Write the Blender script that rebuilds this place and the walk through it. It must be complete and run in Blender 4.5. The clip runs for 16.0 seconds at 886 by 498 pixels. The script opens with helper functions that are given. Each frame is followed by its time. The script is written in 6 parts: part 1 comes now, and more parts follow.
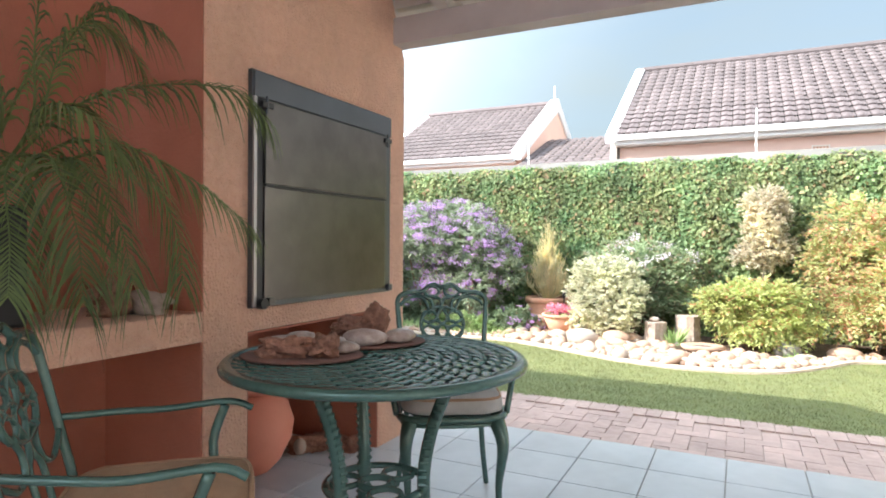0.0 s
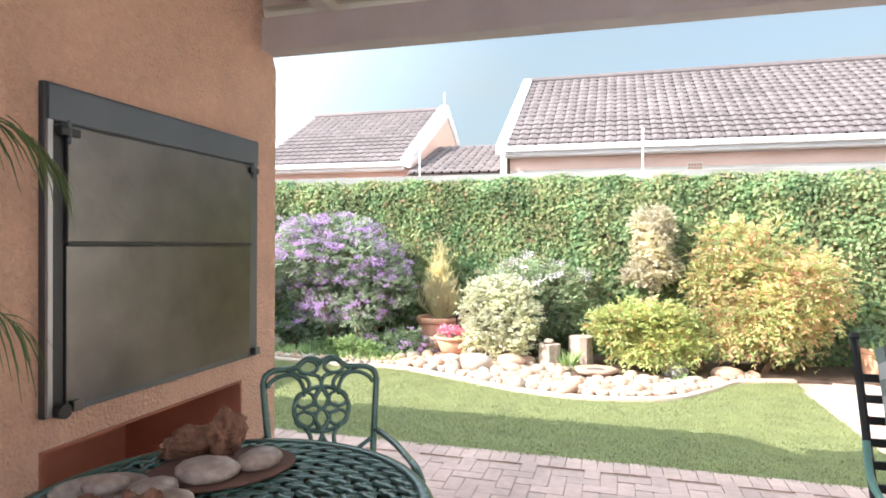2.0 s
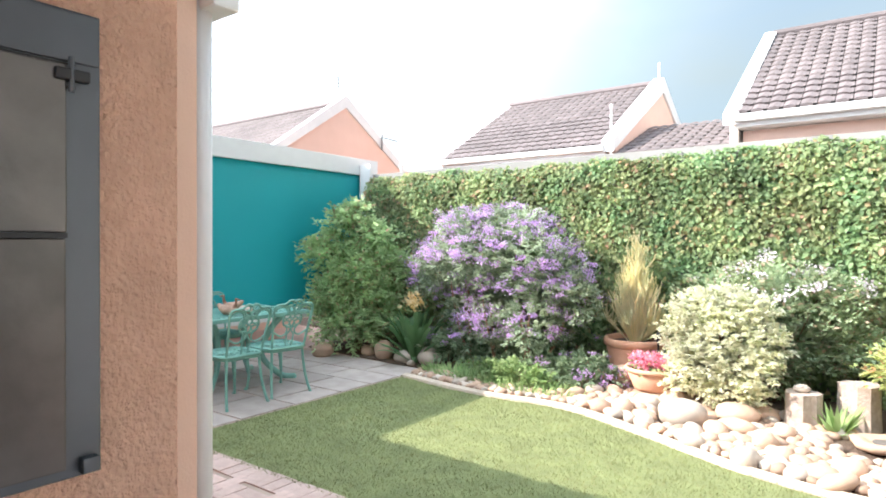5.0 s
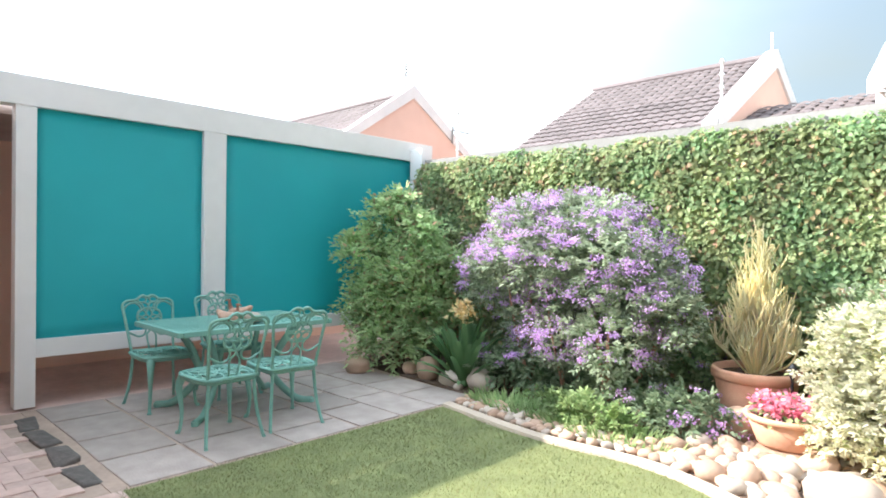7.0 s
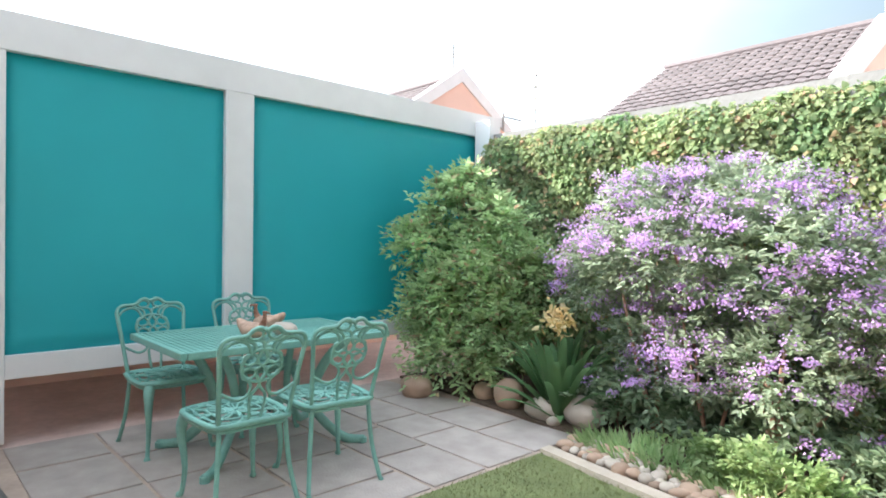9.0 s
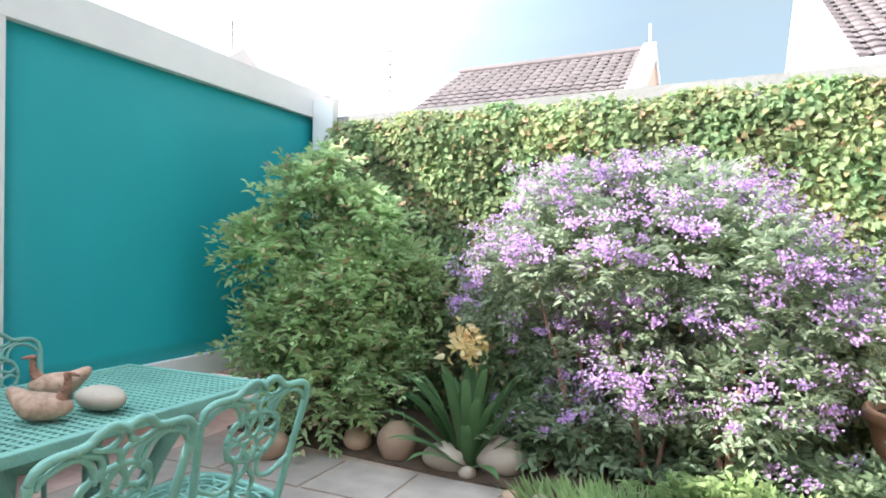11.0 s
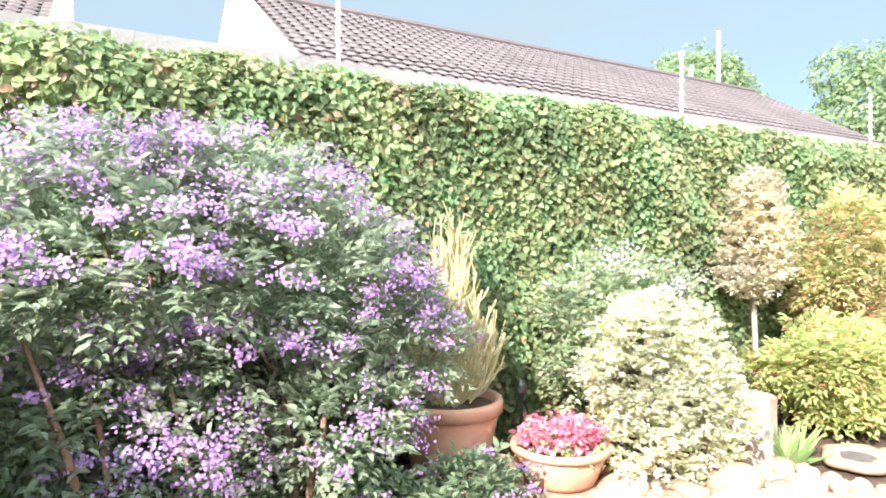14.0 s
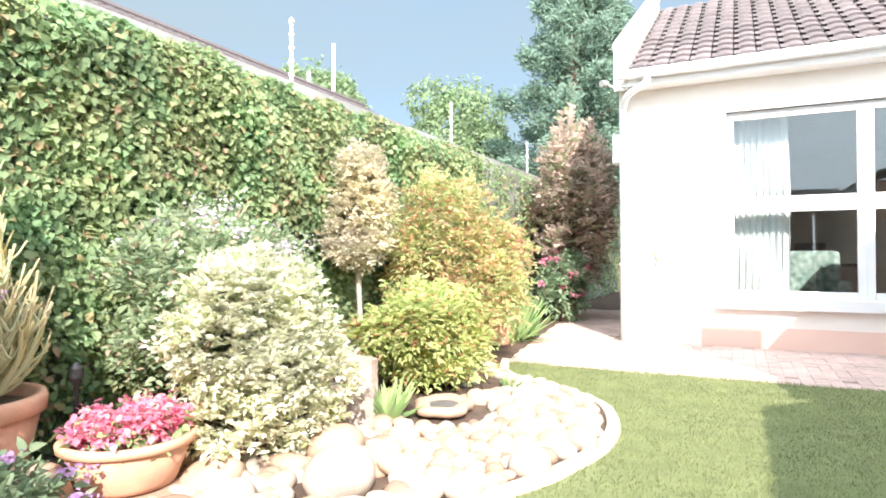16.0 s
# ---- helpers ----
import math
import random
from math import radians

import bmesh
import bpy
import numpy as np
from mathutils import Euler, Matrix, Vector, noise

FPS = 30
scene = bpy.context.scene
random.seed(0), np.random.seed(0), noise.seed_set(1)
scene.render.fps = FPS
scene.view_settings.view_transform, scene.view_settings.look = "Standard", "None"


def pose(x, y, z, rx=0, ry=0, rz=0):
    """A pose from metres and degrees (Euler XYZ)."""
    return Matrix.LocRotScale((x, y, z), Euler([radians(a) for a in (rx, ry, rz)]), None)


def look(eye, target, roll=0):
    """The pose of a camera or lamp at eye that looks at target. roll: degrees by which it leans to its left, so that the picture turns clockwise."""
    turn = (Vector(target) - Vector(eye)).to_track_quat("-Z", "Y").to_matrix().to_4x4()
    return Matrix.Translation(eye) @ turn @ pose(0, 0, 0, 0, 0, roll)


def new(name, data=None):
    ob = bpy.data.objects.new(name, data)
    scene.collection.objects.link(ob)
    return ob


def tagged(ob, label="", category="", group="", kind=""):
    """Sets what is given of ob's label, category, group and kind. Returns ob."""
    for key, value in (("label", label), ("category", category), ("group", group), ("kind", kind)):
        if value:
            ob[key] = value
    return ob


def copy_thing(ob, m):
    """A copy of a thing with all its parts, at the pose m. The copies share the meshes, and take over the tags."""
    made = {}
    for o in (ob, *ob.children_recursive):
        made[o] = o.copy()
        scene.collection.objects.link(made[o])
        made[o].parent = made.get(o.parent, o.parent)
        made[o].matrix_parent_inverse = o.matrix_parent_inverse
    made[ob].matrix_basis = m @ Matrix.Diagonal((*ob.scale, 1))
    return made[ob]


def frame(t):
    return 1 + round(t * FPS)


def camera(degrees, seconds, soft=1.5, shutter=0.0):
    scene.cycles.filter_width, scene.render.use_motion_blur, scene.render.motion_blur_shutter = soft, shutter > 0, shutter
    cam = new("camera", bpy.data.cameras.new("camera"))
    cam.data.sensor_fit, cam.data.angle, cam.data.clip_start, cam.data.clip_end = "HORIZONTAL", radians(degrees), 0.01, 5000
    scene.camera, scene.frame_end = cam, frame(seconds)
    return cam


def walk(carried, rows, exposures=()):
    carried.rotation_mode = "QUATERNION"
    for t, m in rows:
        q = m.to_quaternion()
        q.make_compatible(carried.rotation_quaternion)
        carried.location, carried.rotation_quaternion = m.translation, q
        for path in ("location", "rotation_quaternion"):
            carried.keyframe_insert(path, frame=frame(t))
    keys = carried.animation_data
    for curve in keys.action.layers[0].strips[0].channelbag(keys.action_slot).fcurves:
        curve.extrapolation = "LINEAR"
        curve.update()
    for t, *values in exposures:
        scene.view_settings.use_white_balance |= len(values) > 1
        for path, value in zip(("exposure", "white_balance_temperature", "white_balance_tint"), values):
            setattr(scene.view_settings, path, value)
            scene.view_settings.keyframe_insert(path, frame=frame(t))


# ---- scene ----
cam = camera(72.6, 16.0, soft=1.8)
PATH = [
    (0, (1.778, -2.888, 1.21), (0.893, -1.095, 1.193), 0.4),
    (0.5, (1.69, -2.862, 1.196), (0.905, -1.022, 1.18), 0.5),
    (1, (1.614, -2.73, 1.232), (0.964, -0.839, 1.216), 0.5),
    (1.5, (1.588, -2.561, 1.344), (1.028, -0.642, 1.328), 0.4),
    (2, (1.567, -2.397, 1.452), (1.026, -0.472, 1.436), 0.4),
    (2.5, (1.504, -2.181, 1.549), (0.967, -0.255, 1.534), 0.3),
    (3, (1.473, -1.886, 1.543), (0.886, 0.026, 1.526), 0.2),
    (3.5, (1.445, -1.582, 1.516), (0.724, 0.283, 1.497), 0.2),
    (4, (1.407, -1.235, 1.493), (0.532, 0.563, 1.473), 0.2),
    (4.5, (1.394, -0.901, 1.447), (0.36, 0.812, 1.427), 0.2),
    (5, (1.372, -0.602, 1.434), (0.186, 1.008, 1.413), 0.2),
    (5.2, (1.344, -0.477, 1.43), (0.13, 1.112, 1.409), 0.3),
    (7.3, (0.634, 0.788, 1.37), (-0.767, 2.215, 1.351), 0.7),
    (7.5, (0.551, 0.874, 1.367), (-0.85, 2.301, 1.343), 0.7),
    (8, (0.268, 1.098, 1.35), (-1.193, 2.463, 1.323), 0.8),
    (8.2, (0.12, 1.152, 1.342), (-1.374, 2.481, 1.315), 0.8),
    (10.3, (-1.373, 1.581, 1.223), (-2.582, 3.175, 1.215), 0.4),
    (10.5, (-1.508, 1.602, 1.241), (-2.621, 3.264, 1.23), 0.5),
    (11, (-1.791, 1.642, 1.302), (-2.623, 3.46, 1.302), 0.5),
    (11.5, (-2.079, 1.719, 1.350), (-2.599, 3.65, 1.362), 0.6),
    (12, (-2.288, 1.851, 1.379), (-2.475, 3.842, 1.393), 0.5),
    (12.5, (-2.449, 2.044, 1.401), (-2.3, 4.038, 1.406), 0.4),
    (13, (-2.592, 2.26, 1.395), (-2.125, 4.205, 1.416), 0.4),
    (13.5, (-2.601, 2.435, 1.361), (-1.861, 4.294, 1.387), 0.1),
    (14, (-2.503, 2.579, 1.343), (-1.525, 4.324, 1.330), -0.2),
    (14.5, (-2.417, 2.663, 1.188), (-1.213, 4.26, 1.182), -0.0),
    (15, (-2.324, 2.695, 1.104), (-0.911, 4.111, 1.104), 0.2),
    (15.5, (-2.185, 2.754, 1.033), (-0.565, 3.926, 1.05), -0.1),
    (16, (-2.07, 2.795, 1.022), (-0.275, 3.677, 1.044), -0.2),
]
walk(cam, [(t, look(eye, target, roll)) for t, eye, target, roll in PATH],
     [(0, 1.8), (1.5, 1.82), (3.5, 1.82), (5, 1.82), (8, 1.82), (10.5, 1.85), (13, 1.9), (14.5, 1.86), (16, 1.70)])

# ---- light ----
SUN = Vector((-1.27, -0.80, 1.0)).normalized()
world = bpy.data.worlds.new("sky")
scene.world = world
world.use_nodes = True
wn, wl = world.node_tree.nodes, world.node_tree.links
wn.clear()
sky = wn.new("ShaderNodeTexSky")
sky.sky_type = "NISHITA"
sky.sun_disc = False
sky.sun_elevation = math.asin(SUN.z)
sky.sun_rotation = math.atan2(SUN.x, SUN.y)
sky.air_density, sky.dust_density, sky.ozone_density = 1.0, 2.2, 1.5
wc = wn.new("ShaderNodeTexCoord")
wm = wn.new("ShaderNodeMapping")
wm.inputs["Scale"].default_value = (1.0, 1.0, 3.2)
wnoise = wn.new("ShaderNodeTexNoise")
wnoise.inputs["Scale"].default_value = 1.7
wnoise.inputs["Detail"].default_value = 6
wnoise.inputs["Distortion"].default_value = 0.6
wramp = wn.new("ShaderNodeMapRange")
wramp.inputs[1].default_value, wramp.inputs[2].default_value = 0.34, 0.70
wramp.inputs[3].default_value, wramp.inputs[4].default_value = 0.72, 0.97
# thin high haze, brightest round the sun and fading to the far side of the sky
wdot = wn.new("ShaderNodeVectorMath")
wdot.operation = "DOT_PRODUCT"
wdot.inputs[1].default_value = SUN
whaze = wn.new("ShaderNodeMapRange")
whaze.interpolation_type = "SMOOTHSTEP"
whaze.inputs[1].default_value, whaze.inputs[2].default_value = -0.20, 0.95
wcol = wn.new("ShaderNodeMix")
wcol.data_type = "RGBA"
wcol.inputs[6].default_value, wcol.inputs[7].default_value = (1.16, 1.42, 1.54, 1), (8.1, 9.3, 10.4, 1)
wmix = wn.new("ShaderNodeMix")
wmix.data_type = "RGBA"
wtint = wn.new("ShaderNodeMix")
wtint.data_type, wtint.blend_type = "RGBA", "MULTIPLY"
wtint.inputs["Factor"].default_value = 1.0
wtint.inputs[7].default_value = (0.42, 0.58, 0.68, 1)
wbg = wn.new("ShaderNodeBackground")
wbg.inputs["Strength"].default_value = 0.15
wout = wn.new("ShaderNodeOutputWorld")
wl.new(wc.outputs["Generated"], wm.inputs["Vector"])
wl.new(wm.outputs["Vector"], wnoise.inputs["Vector"])
wl.new(wc.outputs["Generated"], wdot.inputs[0])
wl.new(wdot.outputs["Value"], whaze.inputs["Value"])
wl.new(whaze.outputs["Result"], wcol.inputs["Factor"])
wl.new(wnoise.outputs["Fac"], wramp.inputs["Value"])
wl.new(wramp.outputs["Result"], wmix.inputs["Factor"])
wl.new(sky.outputs["Color"], wtint.inputs[6])
wl.new(wtint.outputs[2], wmix.inputs[6])
wl.new(wcol.outputs[2], wmix.inputs[7])
wl.new(wmix.outputs[2], wbg.inputs["Color"])
wl.new(wbg.outputs["Background"], wout.inputs["Surface"])
sun = new("sun", bpy.data.lights.new("sun", "SUN"))
sun.data.energy, sun.data.angle, sun.data.color = 3.6, radians(0.5), (1.0, 0.94, 0.87)
sun.matrix_world = look(SUN * 30, (0, 0, 0))

# ---- materials ----
def mat(name, base, rough=0.6, second=None, scale=8.0, mix=0.5, bump=0.0, bump_scale=60.0, metal=0.0, rand=0.0, stain=0.12, trans=0.0, coat=0.0, spec=0.5, bump_dist=0.01):
    """A procedural surface: base and second colour mixed by noise, a coarse stain, an object's own tint and a fine relief."""
    m = bpy.data.materials.new(name)
    m.use_nodes = True
    n, l = m.node_tree.nodes, m.node_tree.links
    p = n["Principled BSDF"]
    co = n.new("ShaderNodeTexCoord")
    g = n.new("ShaderNodeNewGeometry")
    tex = n.new("ShaderNodeTexNoise")
    tex.inputs["Scale"].default_value = scale
    tex.inputs["Detail"].default_value = 5
    l.new(g.outputs["Position"], tex.inputs["Vector"])
    ramp = n.new("ShaderNodeMapRange")
    ramp.inputs[1].default_value, ramp.inputs[2].default_value = 0.35, 0.65
    ramp.inputs[4].default_value = mix
    l.new(tex.outputs["Fac"], ramp.inputs["Value"])
    a = n.new("ShaderNodeMix")
    a.data_type = "RGBA"
    second = second or tuple(c * 0.75 for c in base)
    a.inputs[6].default_value, a.inputs[7].default_value = (*base, 1), (*second, 1)
    l.new(ramp.outputs["Result"], a.inputs["Factor"])
    big = n.new("ShaderNodeTexNoise")
    big.inputs["Scale"].default_value = scale * 0.13
    big.inputs["Detail"].default_value = 3
    l.new(g.outputs["Position"], big.inputs["Vector"])
    hsv = n.new("ShaderNodeHueSaturation")
    val = n.new("ShaderNodeMapRange")
    val.inputs[1].default_value, val.inputs[2].default_value = 0.3, 0.7
    val.inputs[3].default_value, val.inputs[4].default_value = 1 - stain, 1 + stain
    l.new(big.outputs["Fac"], val.inputs["Value"])
    if rand:
        info = n.new("ShaderNodeObjectInfo")
        r = n.new("ShaderNodeMapRange")
        r.inputs[3].default_value, r.inputs[4].default_value = 1 - rand, 1 + rand
        l.new(info.outputs["Random"], r.inputs["Value"])
        r2 = n.new("ShaderNodeMapRange")
        r2.inputs[3].default_value, r2.inputs[4].default_value = 1 - rand, 1 + rand
        l.new(g.outputs["Random Per Island"], r2.inputs["Value"])
        m1 = n.new("ShaderNodeMath"); m1.operation = "MULTIPLY"
        m2 = n.new("ShaderNodeMath"); m2.operation = "MULTIPLY"
        l.new(val.outputs["Result"], m1.inputs[0]); l.new(r.outputs["Result"], m1.inputs[1])
        l.new(m1.outputs[0], m2.inputs[0]); l.new(r2.outputs["Result"], m2.inputs[1])
        l.new(m2.outputs[0], hsv.inputs["Value"])
    else:
        l.new(val.outputs["Result"], hsv.inputs["Value"])
    l.new(a.outputs[2], hsv.inputs["Color"])
    l.new(hsv.outputs["Color"], p.inputs["Base Color"])
    p.inputs["Roughness"].default_value = rough
    p.inputs["Metallic"].default_value = metal
    p.inputs["Coat Weight"].default_value = coat
    p.inputs["Specular IOR Level"].default_value = spec
    if bump:
        fine = n.new("ShaderNodeTexNoise")
        fine.inputs["Scale"].default_value = bump_scale
        fine.inputs["Detail"].default_value = 4
        l.new(g.outputs["Position"], fine.inputs["Vector"])
        b = n.new("ShaderNodeBump")
        b.inputs["Strength"].default_value = bump
        b.inputs["Distance"].default_value = bump_dist
        l.new(fine.outputs["Fac"], b.inputs["Height"])
        l.new(b.outputs["Normal"], p.inputs["Normal"])
    return m


def leafmat(name, c1, c2, c3=None, share=0.2, rough=0.62, trans=0.5, turn=0.012):
    """Leaves: each leaf takes its own colour between c1 and c2, a share of them c3; light shines through."""
    m = bpy.data.materials.new(name)
    m.use_nodes = True
    n, l = m.node_tree.nodes, m.node_tree.links
    p = n["Principled BSDF"]
    g = n.new("ShaderNodeNewGeometry")
    ramp = n.new("ShaderNodeValToRGB")
    e = ramp.color_ramp.elements
    e[0].color, e[1].color = (*c1, 1), (*c2, 1)
    e[1].position = 1 - share if c3 else 1.0
    if c3:
        x = e.new(min(0.995, 1 - share * 0.6))
        x.color = (*c3, 1)
    l.new(g.outputs["Random Per Island"], ramp.inputs["Fac"])
    big = n.new("ShaderNodeTexNoise")
    big.inputs["Scale"].default_value = 2.2
    big.inputs["Detail"].default_value = 3
    l.new(g.outputs["Position"], big.inputs["Vector"])
    val = n.new("ShaderNodeMapRange")
    val.inputs[1].default_value, val.inputs[2].default_value = 0.3, 0.7
    val.inputs[3].default_value, val.inputs[4].default_value = 0.72, 1.22
    l.new(big.outputs["Fac"], val.inputs["Value"])
    hsv = n.new("ShaderNodeHueSaturation")
    drift = n.new("ShaderNodeTexNoise")
    drift.inputs["Scale"].default_value = 3.1
    drift.inputs["Detail"].default_value = 4
    l.new(g.outputs["Position"], drift.inputs["Vector"])
    hue = n.new("ShaderNodeMapRange")
    hue.inputs[1].default_value, hue.inputs[2].default_value = 0.32, 0.68
    hue.inputs[3].default_value, hue.inputs[4].default_value = 0.5 - turn, 0.5 + turn * 0.8
    l.new(drift.outputs["Fac"], hue.inputs["Value"])
    l.new(hue.outputs["Result"], hsv.inputs["Hue"])
    l.new(val.outputs["Result"], hsv.inputs["Value"])
    l.new(ramp.outputs["Color"], hsv.inputs["Color"])
    l.new(hsv.outputs["Color"], p.inputs["Base Color"])
    p.inputs["Roughness"].default_value = rough
    p.inputs["Specular IOR Level"].default_value = 0.25
    tr = n.new("ShaderNodeBsdfTranslucent")
    l.new(hsv.outputs["Color"], tr.inputs["Color"])
    mx = n.new("ShaderNodeMixShader")
    mx.inputs[0].default_value = trans
    l.new(p.outputs[0], mx.inputs[1])
    l.new(tr.outputs[0], mx.inputs[2])
    l.new(mx.outputs[0], n["Material Output"].inputs["Surface"])
    return m


M_STUCCO = mat("stucco_orange", (0.92, 0.57, 0.41), 0.9, (0.85, 0.49, 0.34), 30, 0.6, 1.0, 80, bump_dist=0.035, stain=0.08)
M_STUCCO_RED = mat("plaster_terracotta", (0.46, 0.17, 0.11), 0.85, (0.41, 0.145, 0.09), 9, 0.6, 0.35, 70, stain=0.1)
M_SMOOTH = mat("plaster_peach", (0.82, 0.57, 0.45), 0.85, (0.78, 0.53, 0.41), 6, 0.5, 0.2, 90, stain=0.06)
M_WHITE = mat("white_paint", (0.80, 0.79, 0.79), 0.45, (0.74, 0.73, 0.73), 6, 0.5, 0.08, 60, stain=0.05)
M_CREAM = mat("cream_plaster", (0.82, 0.76, 0.70), 0.8, (0.78, 0.71, 0.65), 5, 0.5, 0.25, 70, stain=0.05)
M_PINKWALL = mat("pink_plaster", (0.79, 0.55, 0.46), 0.85, (0.75, 0.51, 0.42), 3, 0.5, 0.25, 40, stain=0.08)
M_BEAM = mat("painted_beam", (0.50, 0.43, 0.42), 0.6, (0.45, 0.38, 0.37), 12, 0.5, 0.12, 50)
M_RAFTER = mat("cream_rafter", (0.66, 0.60, 0.54), 0.55, (0.6, 0.54, 0.48), 9, 0.5, 0.1, 50)
M_SHEET = mat("roof_sheet", (0.70, 0.67, 0.65), 0.6, (0.64, 0.61, 0.60), 7, 0.5, 0.05)
M_TILE = mat("floor_tile", (0.58, 0.60, 0.63), 0.32, (0.53, 0.55, 0.58), 14, 0.6, 0.05, 50, rand=0.04)
M_GROUT = mat("grout", (0.40, 0.38, 0.36), 0.9, None, 30)
M_BRICK = mat("paving_brick", (0.56, 0.41, 0.365), 0.85, (0.47, 0.33, 0.29), 18, 0.7, 0.4, 120, rand=0.09)
M_SAND = mat("joint_sand", (0.44, 0.33, 0.27), 0.95, None, 30)
M_LAWN = mat("lawn_turf", (0.195, 0.215, 0.09), 0.9, (0.16, 0.185, 0.07), 40, 0.7, 0.6, 260, stain=0.15)
M_SOIL = mat("soil", (0.13, 0.085, 0.06), 0.95, (0.09, 0.055, 0.04), 25, 0.7, 0.8, 60, stain=0.25, bump_dist=0.03)
M_KERB = mat("mortar_edging", (0.55, 0.45, 0.36), 0.9, (0.48, 0.38, 0.3), 20, 0.6, 0.5, 90)
M_FLAG = mat("flagstone", (0.41, 0.345, 0.315), 0.85, (0.32, 0.265, 0.24), 7, 0.7, 0.4, 60, rand=0.08, stain=0.15)
M_STONE = mat("river_stone", (0.41, 0.275, 0.20), 0.75, (0.31, 0.20, 0.14), 9, 0.6, 0.25, 50, rand=0.22)
M_STONE2 = mat("pale_stone", (0.44, 0.365, 0.305), 0.75, (0.35, 0.28, 0.23), 9, 0.6, 0.25, 50, rand=0.15)
M_CONC = mat("grey_concrete", (0.30, 0.29, 0.28), 0.9, (0.24, 0.23, 0.22), 6, 0.6, 0.5, 40, stain=0.2)
M_ROOF = mat("roof_tile", (0.16, 0.13, 0.13), 0.8, (0.13, 0.105, 0.105), 5, 0.6, 0.3, 60, rand=0.13)
M_ROOFU = mat("roof_underlay", (0.07, 0.055, 0.05), 0.9)
M_TEAL = mat("teal_screen", (0.01, 0.40, 0.445), 0.55, (0.01, 0.37, 0.415), 3, 0.5, 0.25, 300, stain=0.06)
M_TRUNK = mat("bark", (0.24, 0.15, 0.10), 0.9, (0.14, 0.085, 0.06), 30, 0.7, 0.8, 60)
M_STEEL = mat("brushed_steel", (0.135, 0.126, 0.12), 0.30, (0.10, 0.095, 0.09), 9, 0.8, 0.08, 30, metal=0.9, stain=0.22)
M_STEELF = mat("steel_frame", (0.12, 0.13, 0.145), 0.42, (0.10, 0.11, 0.12), 6, 0.6, 0.05, 40, metal=0.8)
M_STEELL = mat("pale_steel", (0.42, 0.41, 0.41), 0.4, (0.36, 0.35, 0.35), 8, 0.6, 0.05, 40, metal=0.7)
M_BLACK = mat("black_metal", (0.018, 0.018, 0.02), 0.45, None, 20)
M_IRON = mat("dark_green_iron", (0.075, 0.15, 0.13), 0.24, (0.05, 0.11, 0.095), 40, 0.6, 0.2, 90, metal=0.25, coat=0.3)
M_IRONL = mat("pale_green_iron", (0.19, 0.40, 0.345), 0.45, (0.15, 0.33, 0.28), 40, 0.6, 0.3, 90)
M_TERRA = mat("terracotta_pot", (0.80, 0.31, 0.215), 0.7, (0.74, 0.27, 0.18), 8, 0.6, 0.15, 60, stain=0.15)
M_TERRAL = mat("weathered_terracotta", (0.60, 0.33, 0.22), 0.8, (0.50, 0.25, 0.16), 10, 0.7, 0.3, 50, stain=0.2)
M_BARKR = mat("reddish_bark", (0.46, 0.27, 0.20), 0.9, (0.30, 0.17, 0.12), 40, 0.7, 0.8, 70)
M_DUCK = mat("carved_wood", (0.52, 0.34, 0.25), 0.7, (0.30, 0.17, 0.12), 35, 0.8, 0.5, 60)
M_WOOD = mat("weathered_wood", (0.44, 0.35, 0.30), 0.9, (0.29, 0.22, 0.18), 20, 0.7, 0.8, 50)
M_DARKWOOD = mat("tarred_sleeper", (0.15, 0.13, 0.12), 0.85, (0.075, 0.065, 0.06), 14, 0.7, 0.7, 40)
M_DRIFT = mat("driftwood", (0.36, 0.18, 0.125), 0.9, (0.17, 0.08, 0.055), 40, 0.7, 1.0, 45, bump_dist=0.02)
M_SHELL = mat("shell", (0.50, 0.41, 0.37), 0.28, (0.24, 0.165, 0.14), 34, 0.7, 0.3, 60)
M_PLACEMAT = mat("woven_mat", (0.20, 0.105, 0.085), 0.85, (0.15, 0.075, 0.06), 60, 0.6, 0.6, 200)
M_CUSHION = mat("grey_cushion", (0.50, 0.49, 0.47), 0.9, (0.44, 0.43, 0.41), 40, 0.5, 0.3, 200)
M_TAN = mat("tan_cushion", (0.42, 0.27, 0.17), 0.9, (0.36, 0.22, 0.14), 40, 0.5, 0.3, 200)
M_CURTAIN = mat("curtain_cloth", (0.72, 0.72, 0.72), 0.9, (0.66, 0.66, 0.67), 10, 0.5, 0.1, 100)
# pale blue holds the haze of the far air, not the hill's own colour
M_HAZE_BLUE = mat("hill_haze_colour", (0.34, 0.42, 0.50), 1.0, (0.30, 0.38, 0.46), 0.01, 0.5)
L_HEDGE = leafmat("hedge_leaf", (0.22, 0.32, 0.16), (0.42, 0.51, 0.27), (0.58, 0.44, 0.26), 0.09, turn=0.045)
L_NANDINA = leafmat("nandina_leaf", (0.38, 0.55, 0.27), (0.58, 0.72, 0.40), (0.58, 0.42, 0.28), 0.08)
L_PURPLE = leafmat("greygreen_leaf", (0.31, 0.40, 0.26), (0.48, 0.55, 0.40))
L_FLOWER = leafmat("purple_flower", (0.54, 0.31, 0.67), (0.72, 0.49, 0.81))
L_CREAM = leafmat("variegated_leaf", (0.74, 0.74, 0.54), (0.86, 0.84, 0.68), (0.42, 0.48, 0.24), 0.12)
L_YELLOW = leafmat("yellow_green_leaf", (0.46, 0.55, 0.20), (0.68, 0.71, 0.33), (0.66, 0.36, 0.20), 0.12)
